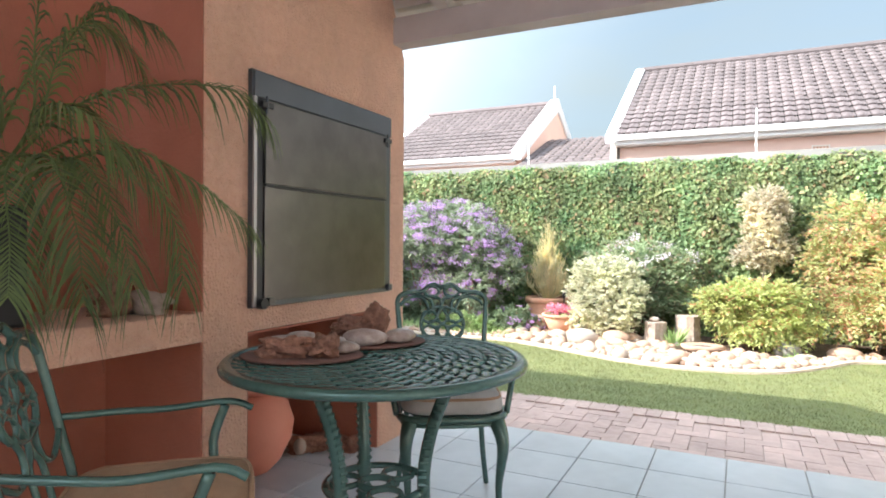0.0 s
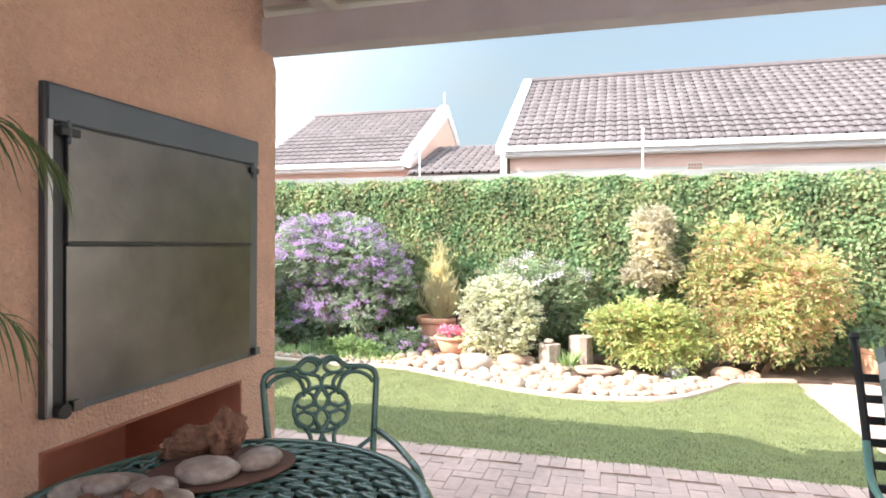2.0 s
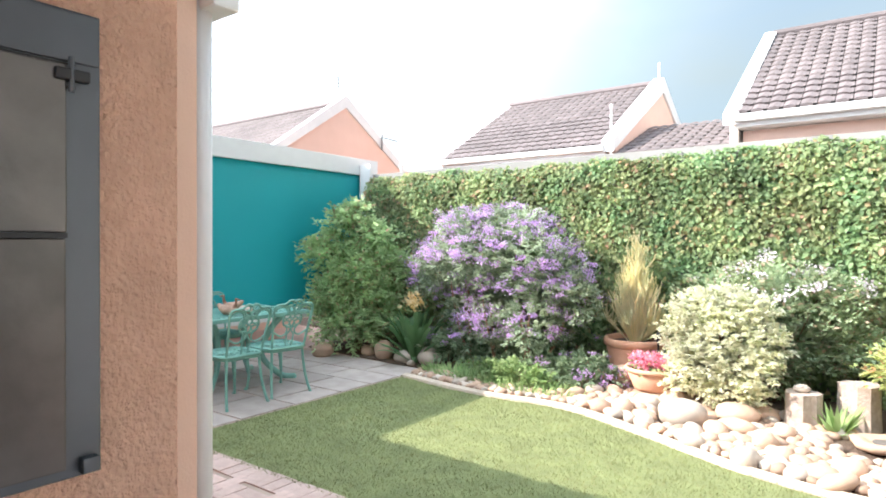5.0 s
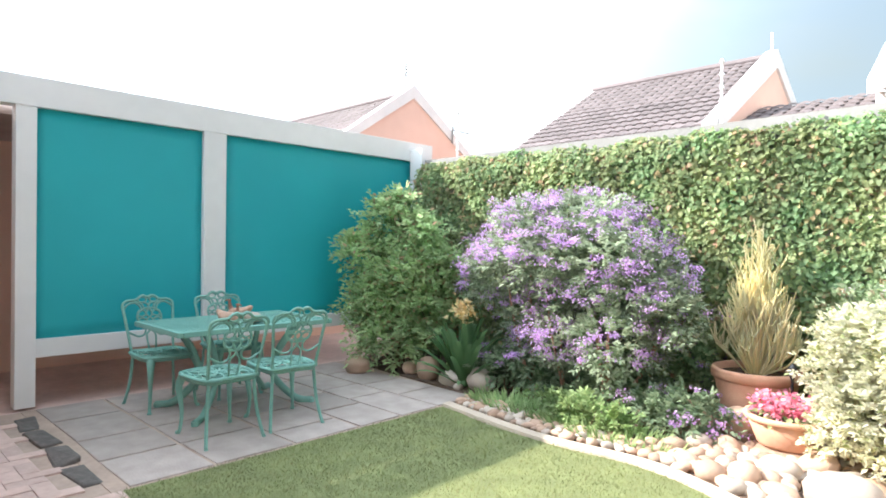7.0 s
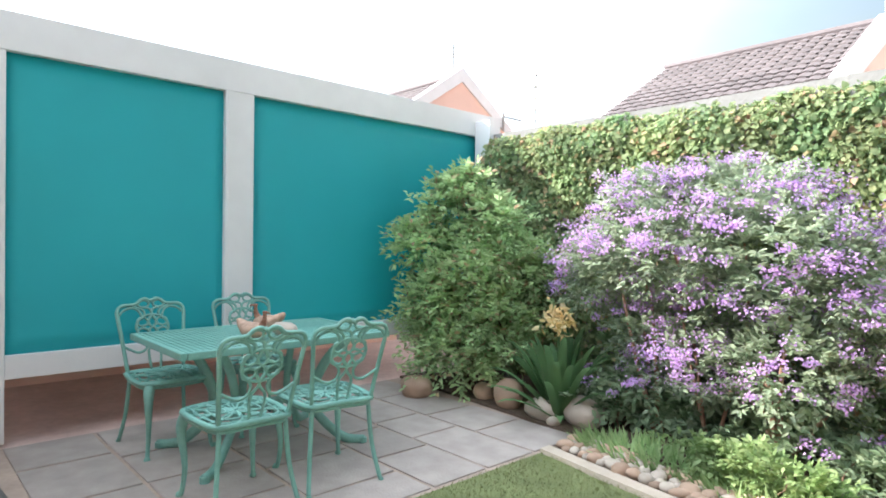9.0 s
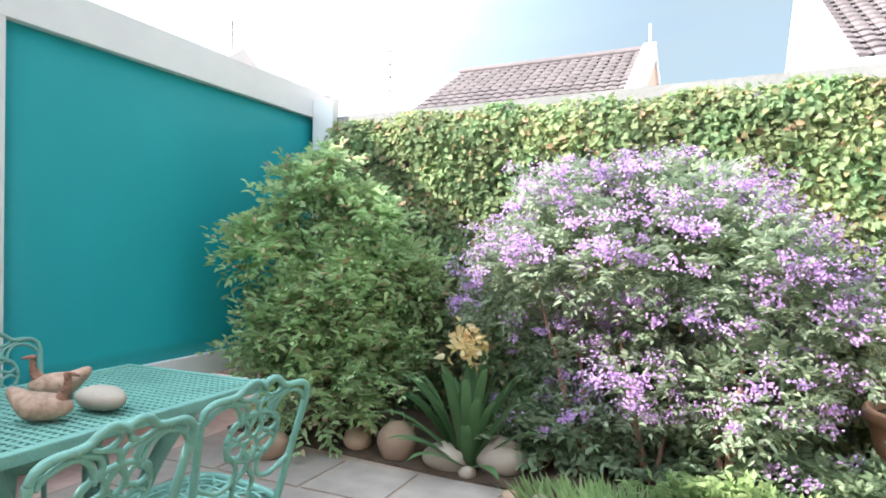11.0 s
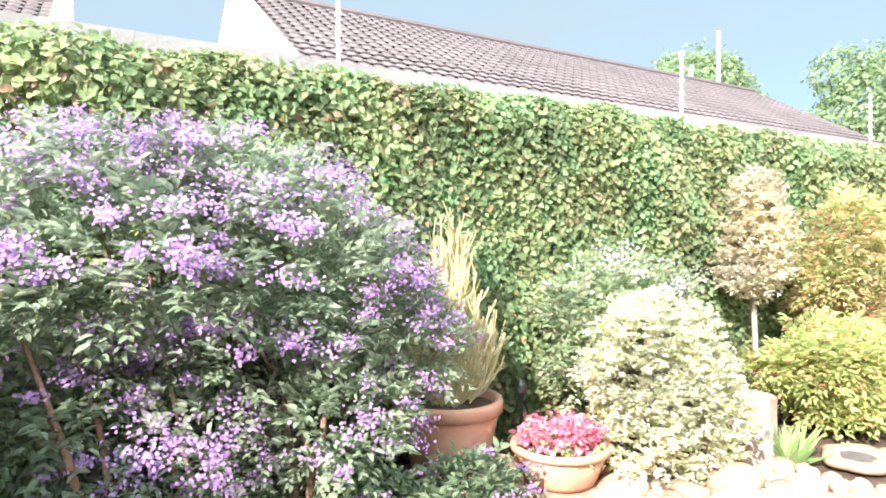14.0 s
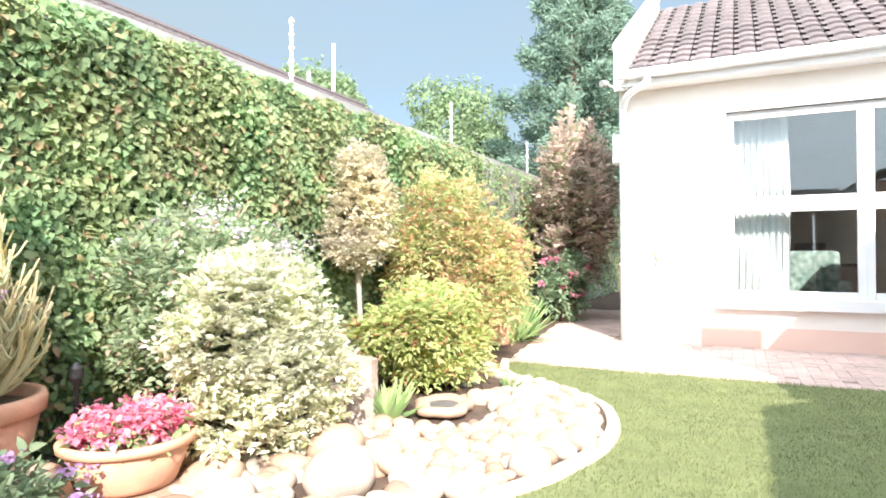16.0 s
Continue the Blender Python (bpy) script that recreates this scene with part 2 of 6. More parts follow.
L_AUTUMN = leafmat("autumn_leaf", (0.48, 0.56, 0.22), (0.68, 0.68, 0.36), (0.80, 0.47, 0.30), 0.34, turn=0.03)
L_PALE = leafmat("pale_topiary_leaf", (0.70, 0.62, 0.46), (0.82, 0.75, 0.60), (0.44, 0.44, 0.24), 0.12)
L_DUSTY = leafmat("dusty_leaf", (0.22, 0.32, 0.19), (0.38, 0.47, 0.31))
L_WHITEF = leafmat("pale_lilac_flower", (0.70, 0.58, 0.66), (0.86, 0.79, 0.84))
L_LILAC = leafmat("soft_green_leaf", (0.32, 0.42, 0.25), (0.48, 0.56, 0.36), (0.60, 0.46, 0.34), 0.10)
L_STRAP = leafmat("strap_leaf", (0.09, 0.19, 0.09), (0.19, 0.31, 0.13), (0.45, 0.42, 0.10), 0.08)
L_COVER = leafmat("groundcover_leaf", (0.25, 0.38, 0.15), (0.44, 0.56, 0.27))
L_PINK = leafmat("pink_flower", (0.74, 0.17, 0.29), (0.88, 0.46, 0.56))
L_RED = leafmat("red_photinia_leaf", (0.58, 0.43, 0.35), (0.74, 0.60, 0.51), (0.32, 0.36, 0.21), 0.25)
L_ORANGE = leafmat("yellow_clivia", (0.84, 0.62, 0.28), (0.92, 0.80, 0.50))
L_PALM = leafmat("palm_leaf", (0.10, 0.14, 0.07), (0.19, 0.26, 0.09), (0.26, 0.24, 0.12), 0.08, trans=0.4)
L_CONIFER = leafmat("conifer_leaf", (0.24, 0.35, 0.27), (0.35, 0.46, 0.36))
L_PENCIL = leafmat("pencil_stem", (0.76, 0.74, 0.50), (0.90, 0.79, 0.50))
L_GRASS = leafmat("grass_blade", (0.175, 0.205, 0.082), (0.265, 0.285, 0.125), (0.33, 0.30, 0.16), 0.12)
L_TREE = leafmat("tree_leaf", (0.26, 0.36, 0.19), (0.38, 0.47, 0.27))

# ---- builders ----
def link(name, bm, material, parent=None, label="", smooth=False):
    me = bpy.data.meshes.new(name)
    bm.to_mesh(me)
    bm.free()
    me.materials.append(material)
    if smooth:
        me.polygons.foreach_set("use_smooth", [True] * len(me.polygons))
    ob = new(name, me)
    ob.parent = parent
    if label:
        ob["label"] = label
    return ob


def part(name, bm, material, parent, label="", smooth=False):
    return link(name, bm, material, parent, label, smooth)


def empty(name, label, category, at=(0, 0, 0), rz=0, group="", kind=""):
    ob = new(name)
    ob.matrix_basis = pose(*at, 0, 0, rz)
    return tagged(ob, label, category, group, kind)


def box(x0, y0, z0, x1, y1, z1, bevel=0.0, bm=None):
    bm = bm or bmesh.new()
    r = bmesh.ops.create_cube(bm, size=1.0)
    for v in r["verts"]:
        v.co = Vector(((x0 + x1) / 2 + v.co.x * (x1 - x0), (y0 + y1) / 2 + v.co.y * (y1 - y0), (z0 + z1) / 2 + v.co.z * (z1 - z0)))
    if bevel:
        edges = list({e for v in r["verts"] for e in v.link_edges})
        bmesh.ops.bevel(bm, geom=edges, offset=bevel, segments=2, affect="EDGES", profile=0.6)
    return bm


def prism(pts, h0, h1, axis="z", bm=None):
    """A polygon given in the plane across axis, pulled from h0 to h1."""
    bm = bm or bmesh.new()
    put = {"z": lambda a, b, h: (a, b, h), "x": lambda a, b, h: (h, a, b), "y": lambda a, b, h: (a, h, b)}[axis]
    lo = [bm.verts.new(put(a, b, h0)) for a, b in pts]
    hi = [bm.verts.new(put(a, b, h1)) for a, b in pts]
    bm.faces.new(lo[::-1])
    bm.faces.new(hi)
    n = len(pts)
    for i in range(n):
        bm.faces.new((lo[i], lo[(i + 1) % n], hi[(i + 1) % n], hi[i]))
    bmesh.ops.recalc_face_normals(bm, faces=bm.faces[:])
    return bm


def tube(path, radii, sides=8, bm=None, flat=1.0):
    """A round bar along a path, with caps; radii one number or one a point."""
    bm = bm or bmesh.new()
    path = [Vector(p) for p in path]
    if not isinstance(radii, (list, tuple)):
        radii = [radii] * len(path)
    rings, up = [], None
    for i, p in enumerate(path):
        d = (path[min(i + 1, len(path) - 1)] - path[max(i - 1, 0)]).normalized()
        if up is None or abs(up.dot(d)) > 0.98:
            up = Vector((0, 0, 1)) if abs(d.z) < 0.9 else Vector((1, 0, 0))
        s = d.cross(up).normalized()
        u = s.cross(d).normalized()
        up = u
        rings.append([bm.verts.new(p + (s * math.cos(2 * math.pi * k / sides) + u * flat * math.sin(2 * math.pi * k / sides)) * radii[i]) for k in range(sides)])
    for a, b in zip(rings, rings[1:]):
        for k in range(sides):
            bm.faces.new((a[k], a[(k + 1) % sides], b[(k + 1) % sides], b[k]))
    bm.faces.new(rings[0][::-1])
    bm.faces.new(rings[-1])
    return bm


def lathe(profile, sides=28, bm=None):
    bm = bm or bmesh.new()
    rings = [[bm.verts.new((r * math.cos(2 * math.pi * k / sides), r * math.sin(2 * math.pi * k / sides), z)) for k in range(sides)] for r, z in profile]
    for a, b in zip(rings, rings[1:]):
        for k in range(sides):
            bm.faces.new((a[k], a[(k + 1) % sides], b[(k + 1) % sides], b[k]))
    bm.faces.new(rings[0][::-1])
    bm.faces.new(rings[-1])
    return bm


def curve(pts, n=8, closed=False):
    """Points on a smooth line through pts."""
    pts = [Vector(p) for p in pts]
    m, out = len(pts), []
    for i in range(m if closed else m - 1):
        p = [pts[(i + k) % m] if closed else pts[min(max(i + k, 0), m - 1)] for k in (-1, 0, 1, 2)]
        for j in range(n):
            t = j / n
            out.append(0.5 * ((2 * p[1]) + (p[2] - p[0]) * t + (2 * p[0] - 5 * p[1] + 4 * p[2] - p[3]) * t * t + (3 * p[1] - p[0] - 3 * p[2] + p[3]) * t ** 3))
    if not closed:
        out.append(pts[-1])
    return out


def raw(name, verts, faces, material, parent=None, kind="", label=""):
    me = bpy.data.meshes.new(name)
    me.from_pydata([tuple(v) for v in verts], [], faces)
    me.materials.append(material)
    ob = new(name, me)
    ob.parent = parent
    if kind:
        ob["kind"] = kind
    if label:
        ob["label"] = label
    return ob


RNG = np.random.default_rng(7)


def unit(v):
    return v / np.maximum(np.linalg.norm(v, axis=1, keepdims=True), 1e-6)


def leaf_mesh(name, at, facing, size, material, parent=None, long=1.6, droop=0.25, jitter=0.7, label="", kind="stuff", along=None, fold=0.18):
    """Many leaves in one mesh: at each place a pointed, folded leaf of six corners, facing about that way."""
    k = len(at)
    nrm = unit(facing + RNG.normal(0, jitter, (k, 3)))
    ref = RNG.normal(0, 1, (k, 3)) if along is None else along + RNG.normal(0, 0.25, (k, 3))
    ref[:, 2] -= droop * 2
    d = unit(ref - nrm * np.sum(ref * nrm, axis=1, keepdims=True))
    s = np.cross(nrm, d)
    ln = (size * RNG.uniform(0.65, 1.25, k))[:, None]
    w = ln / long * 0.5
    f = nrm * ln * fold
    if long > 5:
        v = np.stack([at, at + d * ln * 0.38 + s * w + f, at + d * ln * 0.42, at + d * ln * 0.38 - s * w + f, at + d * ln - f * droop * 3], axis=1)
        tris = ((0, 1, 2), (0, 2, 3), (1, 4, 2), (2, 4, 3))
    else:
        v = np.stack([at, at + d * ln * 0.22 + s * w * 0.86 + f * 0.8, at + d * ln * 0.58 + s * w * 0.82 + f * 0.7, at + d * ln - f * droop * 3,
                      at + d * ln * 0.58 - s * w * 0.82 + f * 0.7, at + d * ln * 0.22 - s * w * 0.86 + f * 0.8, at + d * ln * 0.42], axis=1)
        tris = ((0, 1, 6), (1, 2, 6), (2, 3, 6), (3, 4, 6), (4, 5, 6), (5, 0, 6))
    step = v.shape[1]
    v = v.reshape(-1, 3)
    base = np.arange(k) * step
    quads = np.stack([np.stack([base + i for i in tri], 1) for tri in tris], 1).reshape(-1, 3)
    me = bpy.data.meshes.new(name)
    me.vertices.add(len(v))
    me.vertices.foreach_set("co", v.astype(np.float32).ravel())
    me.loops.add(len(quads) * 3)
    me.loops.foreach_set("vertex_index", quads.astype(np.int32).ravel())
    me.polygons.add(len(quads))
    me.polygons.foreach_set("loop_start", np.arange(len(quads), dtype=np.int32) * 3)
    me.update(calc_edges=True)
    me.materials.append(material)
    ob = new(name, me)
    ob.parent = parent
    if kind:
        ob["kind"] = kind
    if label:
        ob["label"] = label
    return ob


def shell_points(k, lobes, inner=0.55, floor=None):
    """Places and outward directions in the outer part of a heap of lobes (x, y, z, rx, ry, rz)."""
    lobes = np.array(lobes, float)
    vol = (lobes[:, 3] * lobes[:, 4] * lobes[:, 5]) ** 0.67
    pick = RNG.choice(len(lobes), k * 2, p=vol / vol.sum())
    d = unit(RNG.normal(0, 1, (k * 2, 3)))
    r = RNG.uniform(inner, 1.0, k * 2) ** 0.6 * RNG.uniform(0.9, 1.12, k * 2)
    lump = 1 + 0.16 * np.sin(d[:, 0] * 7 + pick) * np.cos(d[:, 1] * 6 + pick * 2) + 0.1 * np.sin(d[:, 2] * 9 + pick)
    p = lobes[pick, :3] + d * (r * lump)[:, None] * lobes[pick, 3:]
    keep = np.ones(k * 2, bool)
    for i in range(len(lobes)):
        q = np.linalg.norm((p - lobes[i, :3]) / lobes[i, 3:], axis=1)
        keep &= ~((q < inner * 0.9) & (pick != i))
    if floor is not None:
        keep &= p[:, 2] > floor
    p, d = p[keep][:k], d[keep][:k]
    return p, d


def lobes_of(c, rx, ry, rz, count, seed, size=0.5):
    """A heap of lobes that fills an egg round c unevenly."""
    g = np.random.default_rng(seed)
    out = [(c[0], c[1], c[2], rx * 0.72, ry * 0.72, rz * 0.78)]
    for i in range(count):
        a, h = g.uniform(0, 2 * math.pi), g.uniform(-0.75, 0.85)
        q = math.sqrt(max(0.05, 1 - h * h))
        s = size * g.uniform(0.7, 1.2)
        out.append((c[0] + rx * 0.66 * q * math.cos(a), c[1] + ry * 0.66 * q * math.sin(a), c[2] + rz * 0.66 * h, rx * s, ry * s, rz * s * 0.8))
    return out


def spray_leaves(p, d, length, pairs, droop, angle=0.9):
    """Leaflets in pairs along a short drooping stalk that leaves each place p in its direction d: their places, directions and faces."""
    k = len(p)
    d = unit(d)
    side = unit(np.cross(d, np.array([0, 0, 1.0])) + 1e-4)
    up = unit(np.cross(side, d))
    ln = length * RNG.uniform(0.6, 1.3, (k, 1))
    at, al, fc = [], [], []
    for i in range(pairs):
        f = (i + 1) / pairs
        q = p + d * ln * f - np.array([0, 0, 1.0]) * ln * droop * f * f
        fwd = unit(d - np.array([0, 0, 1.0]) * 2 * droop * f)
        for sg in ((-1, 1) if i < pairs - 1 else (-1, 0, 1)):
            at.append(q + RNG.normal(0, 0.06, (k, 3)) * ln)
            al.append((fwd * (1.6 - angle if sg else 1.5) + side * sg * angle + RNG.normal(0, 0.15, (k, 3))) * 3)
            fc.append(up + RNG.normal(0, 0.3, (k, 3)))
    return np.concatenate(at), np.concatenate(al), np.concatenate(fc)


def branches(name, base, tips, r0, material, parent, bend=0.15):
    """Stems from a base to tips, tapered and bent, one mesh each."""
    for i, tip in enumerate(tips):
        b, t = Vector(base) + Vector((random.uniform(-1, 1), random.uniform(-1, 1), 0)) * r0, Vector(tip)
        mid = (b + t) / 2 + Vector((random.uniform(-1, 1), random.uniform(-1, 1), random.uniform(-.3, .5))) * bend
        path = curve([b, mid, t], 5)
        n = len(path)
        part(name, tube(path, [r0 * (1 - 0.75 * j / (n - 1)) for j in range(n)], 7), material, parent, smooth=True)


def stone_mesh(seed, name="stone", material=None, lump=0.2, div=2):
    g = random.Random(seed)
    bm = bmesh.new()
    bmesh.ops.create_icosphere(bm, subdivisions=div, radius=1.0)
    off = Vector((g.uniform(0, 50), g.uniform(0, 50), g.uniform(0, 50)))
    for v in bm.verts:
        v.co *= 1 + lump * noise.noise(v.co * 0.9 + off) + lump * 0.4 * noise.noise(v.co * 2.1 + off)
    me = bpy.data.meshes.new(name)
    bm.to_mesh(me)
    bm.free()
    me.materials.append(material)
    me.polygons.foreach_set("use_smooth", [True] * len(me.polygons))
    return me

# ---- ground ----
EDGE = curve([(-2.8, 4.36, 0), (-1.75, 4.2, 0), (-0.88, 4.24, 0), (-0.1, 3.93, 0), (0.58, 3.6, 0), (1.1, 3.46, 0), (1.6, 3.47, 0), (2.12, 3.67, 0), (2.5, 4.12, 0), (2.85, 4.6, 0), (3.46, 4.83, 0)], 8)


def edge_y(x):
    for a, b in zip(EDGE, EDGE[1:]):
        if a.x <= x <= b.x:
            return a.y + (b.y - a.y) * (x - a.x) / max(1e-6, b.x - a.x)
    return 4.36 if x < 0 else 4.83


def structure(ob, label="", category=""):
    return tagged(ob, label, category, kind="structure")


bm = bmesh.new()
bmesh.ops.create_grid(bm, x_segments=40, y_segments=40, size=900)
for v in bm.verts:
    v.co.z = -0.06
structure(link("ground", bm, M_SOIL), "bare brown earth around the garden", "ground")

bm = bmesh.new()
low = [(-2.8 + 6.26 * i / 80) for i in range(81)]
rows = []
for x in low:
    y1 = edge_y(x)
    rows.append([bm.verts.new((x, 1.75 + (y1 - 1.75) * j / 24, -0.004 + 0.006 * noise.noise(Vector((x * 2, j * 0.3, 0))))) for j in range(25)])
for a, b in zip(rows, rows[1:]):
    for j in range(24):
        bm.faces.new((a[j], b[j], b[j + 1], a[j + 1]))
lawn = structure(link("lawn", bm, M_LAWN), "short mown green lawn with a curved edge", "lawn")
k = 90000
gx = RNG.uniform(-2.8, 3.46, k)
gy = RNG.uniform(1.75, 4.83, k)
ok = np.array([y < edge_y(x) for x, y in zip(gx, gy)])
gp = np.stack([gx[ok], gy[ok], np.zeros(ok.sum())], 1)
h = RNG.uniform(0.008, 0.02, len(gp))[:, None]
lean = np.concatenate([RNG.normal(0, 0.35, (len(gp), 2)), np.ones((len(gp), 1))], 1) * h
side = unit(np.concatenate([RNG.normal(0, 1, (len(gp), 2)), np.zeros((len(gp), 1))], 1)) * 0.0022
gv = np.stack([gp - side, gp + side, gp + lean], 1).reshape(-1, 3)
raw("grass_blades", gv, [(i, i + 1, i + 2) for i in range(0, len(gv), 3)], L_GRASS, lawn, "stuff", "fine short grass blades")

bed_top = [(p.x, p.y) for p in EDGE]
bm = prism(bed_top + [(3.46, 6.1), (-5.0, 6.1), (-5.0, 4.95), (-2.8, 4.75)], -0.05, 0.012)
bed = structure(link("planting_bed", bm, M_SOIL), "dark soil planting bed in front of the hedge", "garden bed")
bm = prism([(3.46, 4.83), (3.9, 4.9), (7.5, 5.35), (9.5, 5.5), (9.5, 6.1), (3.46, 6.1)], -0.05, 0.012)
structure(link("planting_bed", bm, M_SOIL), "dark soil planting bed beside the paved path", "garden bed")
bm = bmesh.new()
for w0, w1, z in ((-0.045, 0.05, 0.022),):
    prof = []
    for i, p in enumerate(EDGE):
        d = (EDGE[min(i + 1, len(EDGE) - 1)] - EDGE[max(i - 1, 0)]).normalized()
        nrm = Vector((-d.y, d.x, 0))
        wob = 0.008 * noise.noise(p * 4)
        prof.append([bm.verts.new(p + nrm * (w0 + wob) + Vector((0, 0, -0.03))), bm.verts.new(p + nrm * (w0 + 0.012 + wob) + Vector((0, 0, z))), bm.verts.new(p + nrm * (w1 - 0.01) + Vector((0, 0, z + 0.008))), bm.verts.new(p + nrm * w1 + Vector((0, 0, -0.03)))])
    for a, b in zip(prof, prof[1:]):
        for j in range(3):
            bm.faces.new((a[j], b[j], b[j + 1], a[j + 1]))
structure(link("lawn_edging", bm, M_KERB), "curved pale mortar edging along the lawn", "edging")

PF = 0.09
# patio slab under the tiles, sand under the bricks, bedding under the flagstones
structure(link("patio_slab", box(-0.72, -6.6, -0.05, 5.43, 0.62, PF - 0.008), M_GROUT), "grey grout bed of the tiled patio", "floor")
paving = structure(link("brick_paving", prism([(-5.0, 0.622), (5.43, 0.622), (5.43, 4.1), (9.5, 4.1), (9.5, 5.5), (7.5, 5.35), (3.9, 4.9), (3.47, 4.83), (3.47, 1.75), (-2.8, 1.75), (-5.0, 1.75)], -0.05, -0.012), M_SAND), "sand bed of the red brick paving", "paving")
flags = structure(link("flagstone_paving", prism([(-5.0, 1.75), (-2.8, 1.75), (-2.8, 4.75), (-5.0, 4.95)], -0.05, -0.007), M_SAND), "sandy bed of the grey flagstone terrace", "paving")

# ---- braai wall ----
wall = structure(new("wall_west"), "orange rough-cast plaster wall with a built-in grill", "wall")
part("chimney_breast", prism([(-1.28, 0.85), (0.185, 0.85), (0.185, 2.28), (0.03, 2.62), (-1.28, 2.62)], -0.75, 0.0, "x"), M_STUCCO, wall)
part("pier", box(-0.75, -1.28, 0, 0, -1.06, 0.848), M_STUCCO, wall)
part("pier", box(-0.75, -0.08, 0, 0, 0.185, 0.848), M_STUCCO, wall)
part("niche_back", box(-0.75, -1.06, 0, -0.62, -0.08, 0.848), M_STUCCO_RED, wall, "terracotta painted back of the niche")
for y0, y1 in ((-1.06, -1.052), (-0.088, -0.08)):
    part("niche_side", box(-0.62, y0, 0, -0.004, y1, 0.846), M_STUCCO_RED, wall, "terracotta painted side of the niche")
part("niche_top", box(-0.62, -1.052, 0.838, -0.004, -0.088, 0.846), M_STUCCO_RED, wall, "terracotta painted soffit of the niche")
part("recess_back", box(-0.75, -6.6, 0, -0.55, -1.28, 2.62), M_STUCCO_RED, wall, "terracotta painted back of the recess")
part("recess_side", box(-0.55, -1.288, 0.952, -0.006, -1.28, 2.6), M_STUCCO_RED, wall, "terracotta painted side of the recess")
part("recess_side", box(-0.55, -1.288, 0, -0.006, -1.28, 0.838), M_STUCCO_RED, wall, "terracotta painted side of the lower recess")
part("ledge", box(-0.55, -4.6, 0.84, 0.0, -1.284, 0.95, 0.008), M_STUCCO, wall, "thick plastered ledge")
part("end_strip", box(-0.95, 0.187, 0, -0.62, 0.615, 2.40), M_SMOOTH, wall, "smooth peach plaster end of the wall")

# ---- patio roof ----
beam = structure(link("roof_beam", box(-0.13, 0.06, 2.34, 5.43, 0.18, 2.49, 0.006), M_BEAM), "mauve-grey painted timber roof beam", "beam")
for i in range(8):
    x = 0.28 + i * 0.72
    bm = prism([(0.35, 2.455), (0.35, 2.55), (-4.45, 3.374), (-4.45, 3.279), (0.19, 2.47)], x, x + 0.07, "x")
    structure(link("rafter", bm, M_RAFTER), "cream painted timber rafter on the patio roof", "rafter")
bm = prism([(0.42, 2.535), (0.42, 2.575), (-4.5, 3.421), (-4.5, 3.381)], -0.35, 5.0, "x")
structure(link("ceiling", bm, M_SHEET), "grey-white profiled roof sheeting over the patio", "ceiling")
for i in range(9):
    y = 0.10 - i * 0.52
    z = 2.52 + (0.35 - y) * 0.172
    structure(link("purlin", box(-0.0, y - 0.03, z - 0.02, 5.43, y + 0.03, z + 0.045), M_RAFTER), "thin cream batten under the roof sheeting", "batten")
gut = structure(new("gutter"), "white roof gutter along the patio eave", "gutter")
part("trough", prism([(0.38, 2.50), (0.46, 2.50), (0.47, 2.58), (0.46, 2.58), (0.452, 2.51), (0.392, 2.51), (0.392, 2.58), (0.38, 2.58)], -0.05, 5.0, "x"), M_WHITE, gut)
dp = structure(new("downpipe"), "white downpipe beside the orange wall", "downpipe")
part("pipe", tube([(-0.66, 0.655, 2.30), (-0.66, 0.655, 1.2), (-0.66, 0.655, 0.0)], 0.04, 12), M_WHITE, dp, smooth=True)

# the house body west of the grill wall, and closing walls
hb = structure(new("house_west"), "peach plastered house body with a tiled roof", "house")
part("wall", box(-9.6, -4.6, 0, -0.952, 0.610, 2.36), M_SMOOTH, hb)
part("wall", box(-9.6, -8.0, 0, -0.76, -4.602, 2.5), M_SMOOTH, hb)
# unseen block, added to keep the sun out of the patio's open south end
part("sun_block_wall", box(-9.0, -8.0, 2.5, -0.95, -3.2, 4.4), M_SMOOTH, hb)
part("gutter", box(-9.7, 0.63, 2.27, -0.54, 0.74, 2.38, 0.012), M_WHITE, hb)
part("soffit", box(-9.7, 0.617, 2.36, -0.56, 0.66, 2.39), M_WHITE, hb)


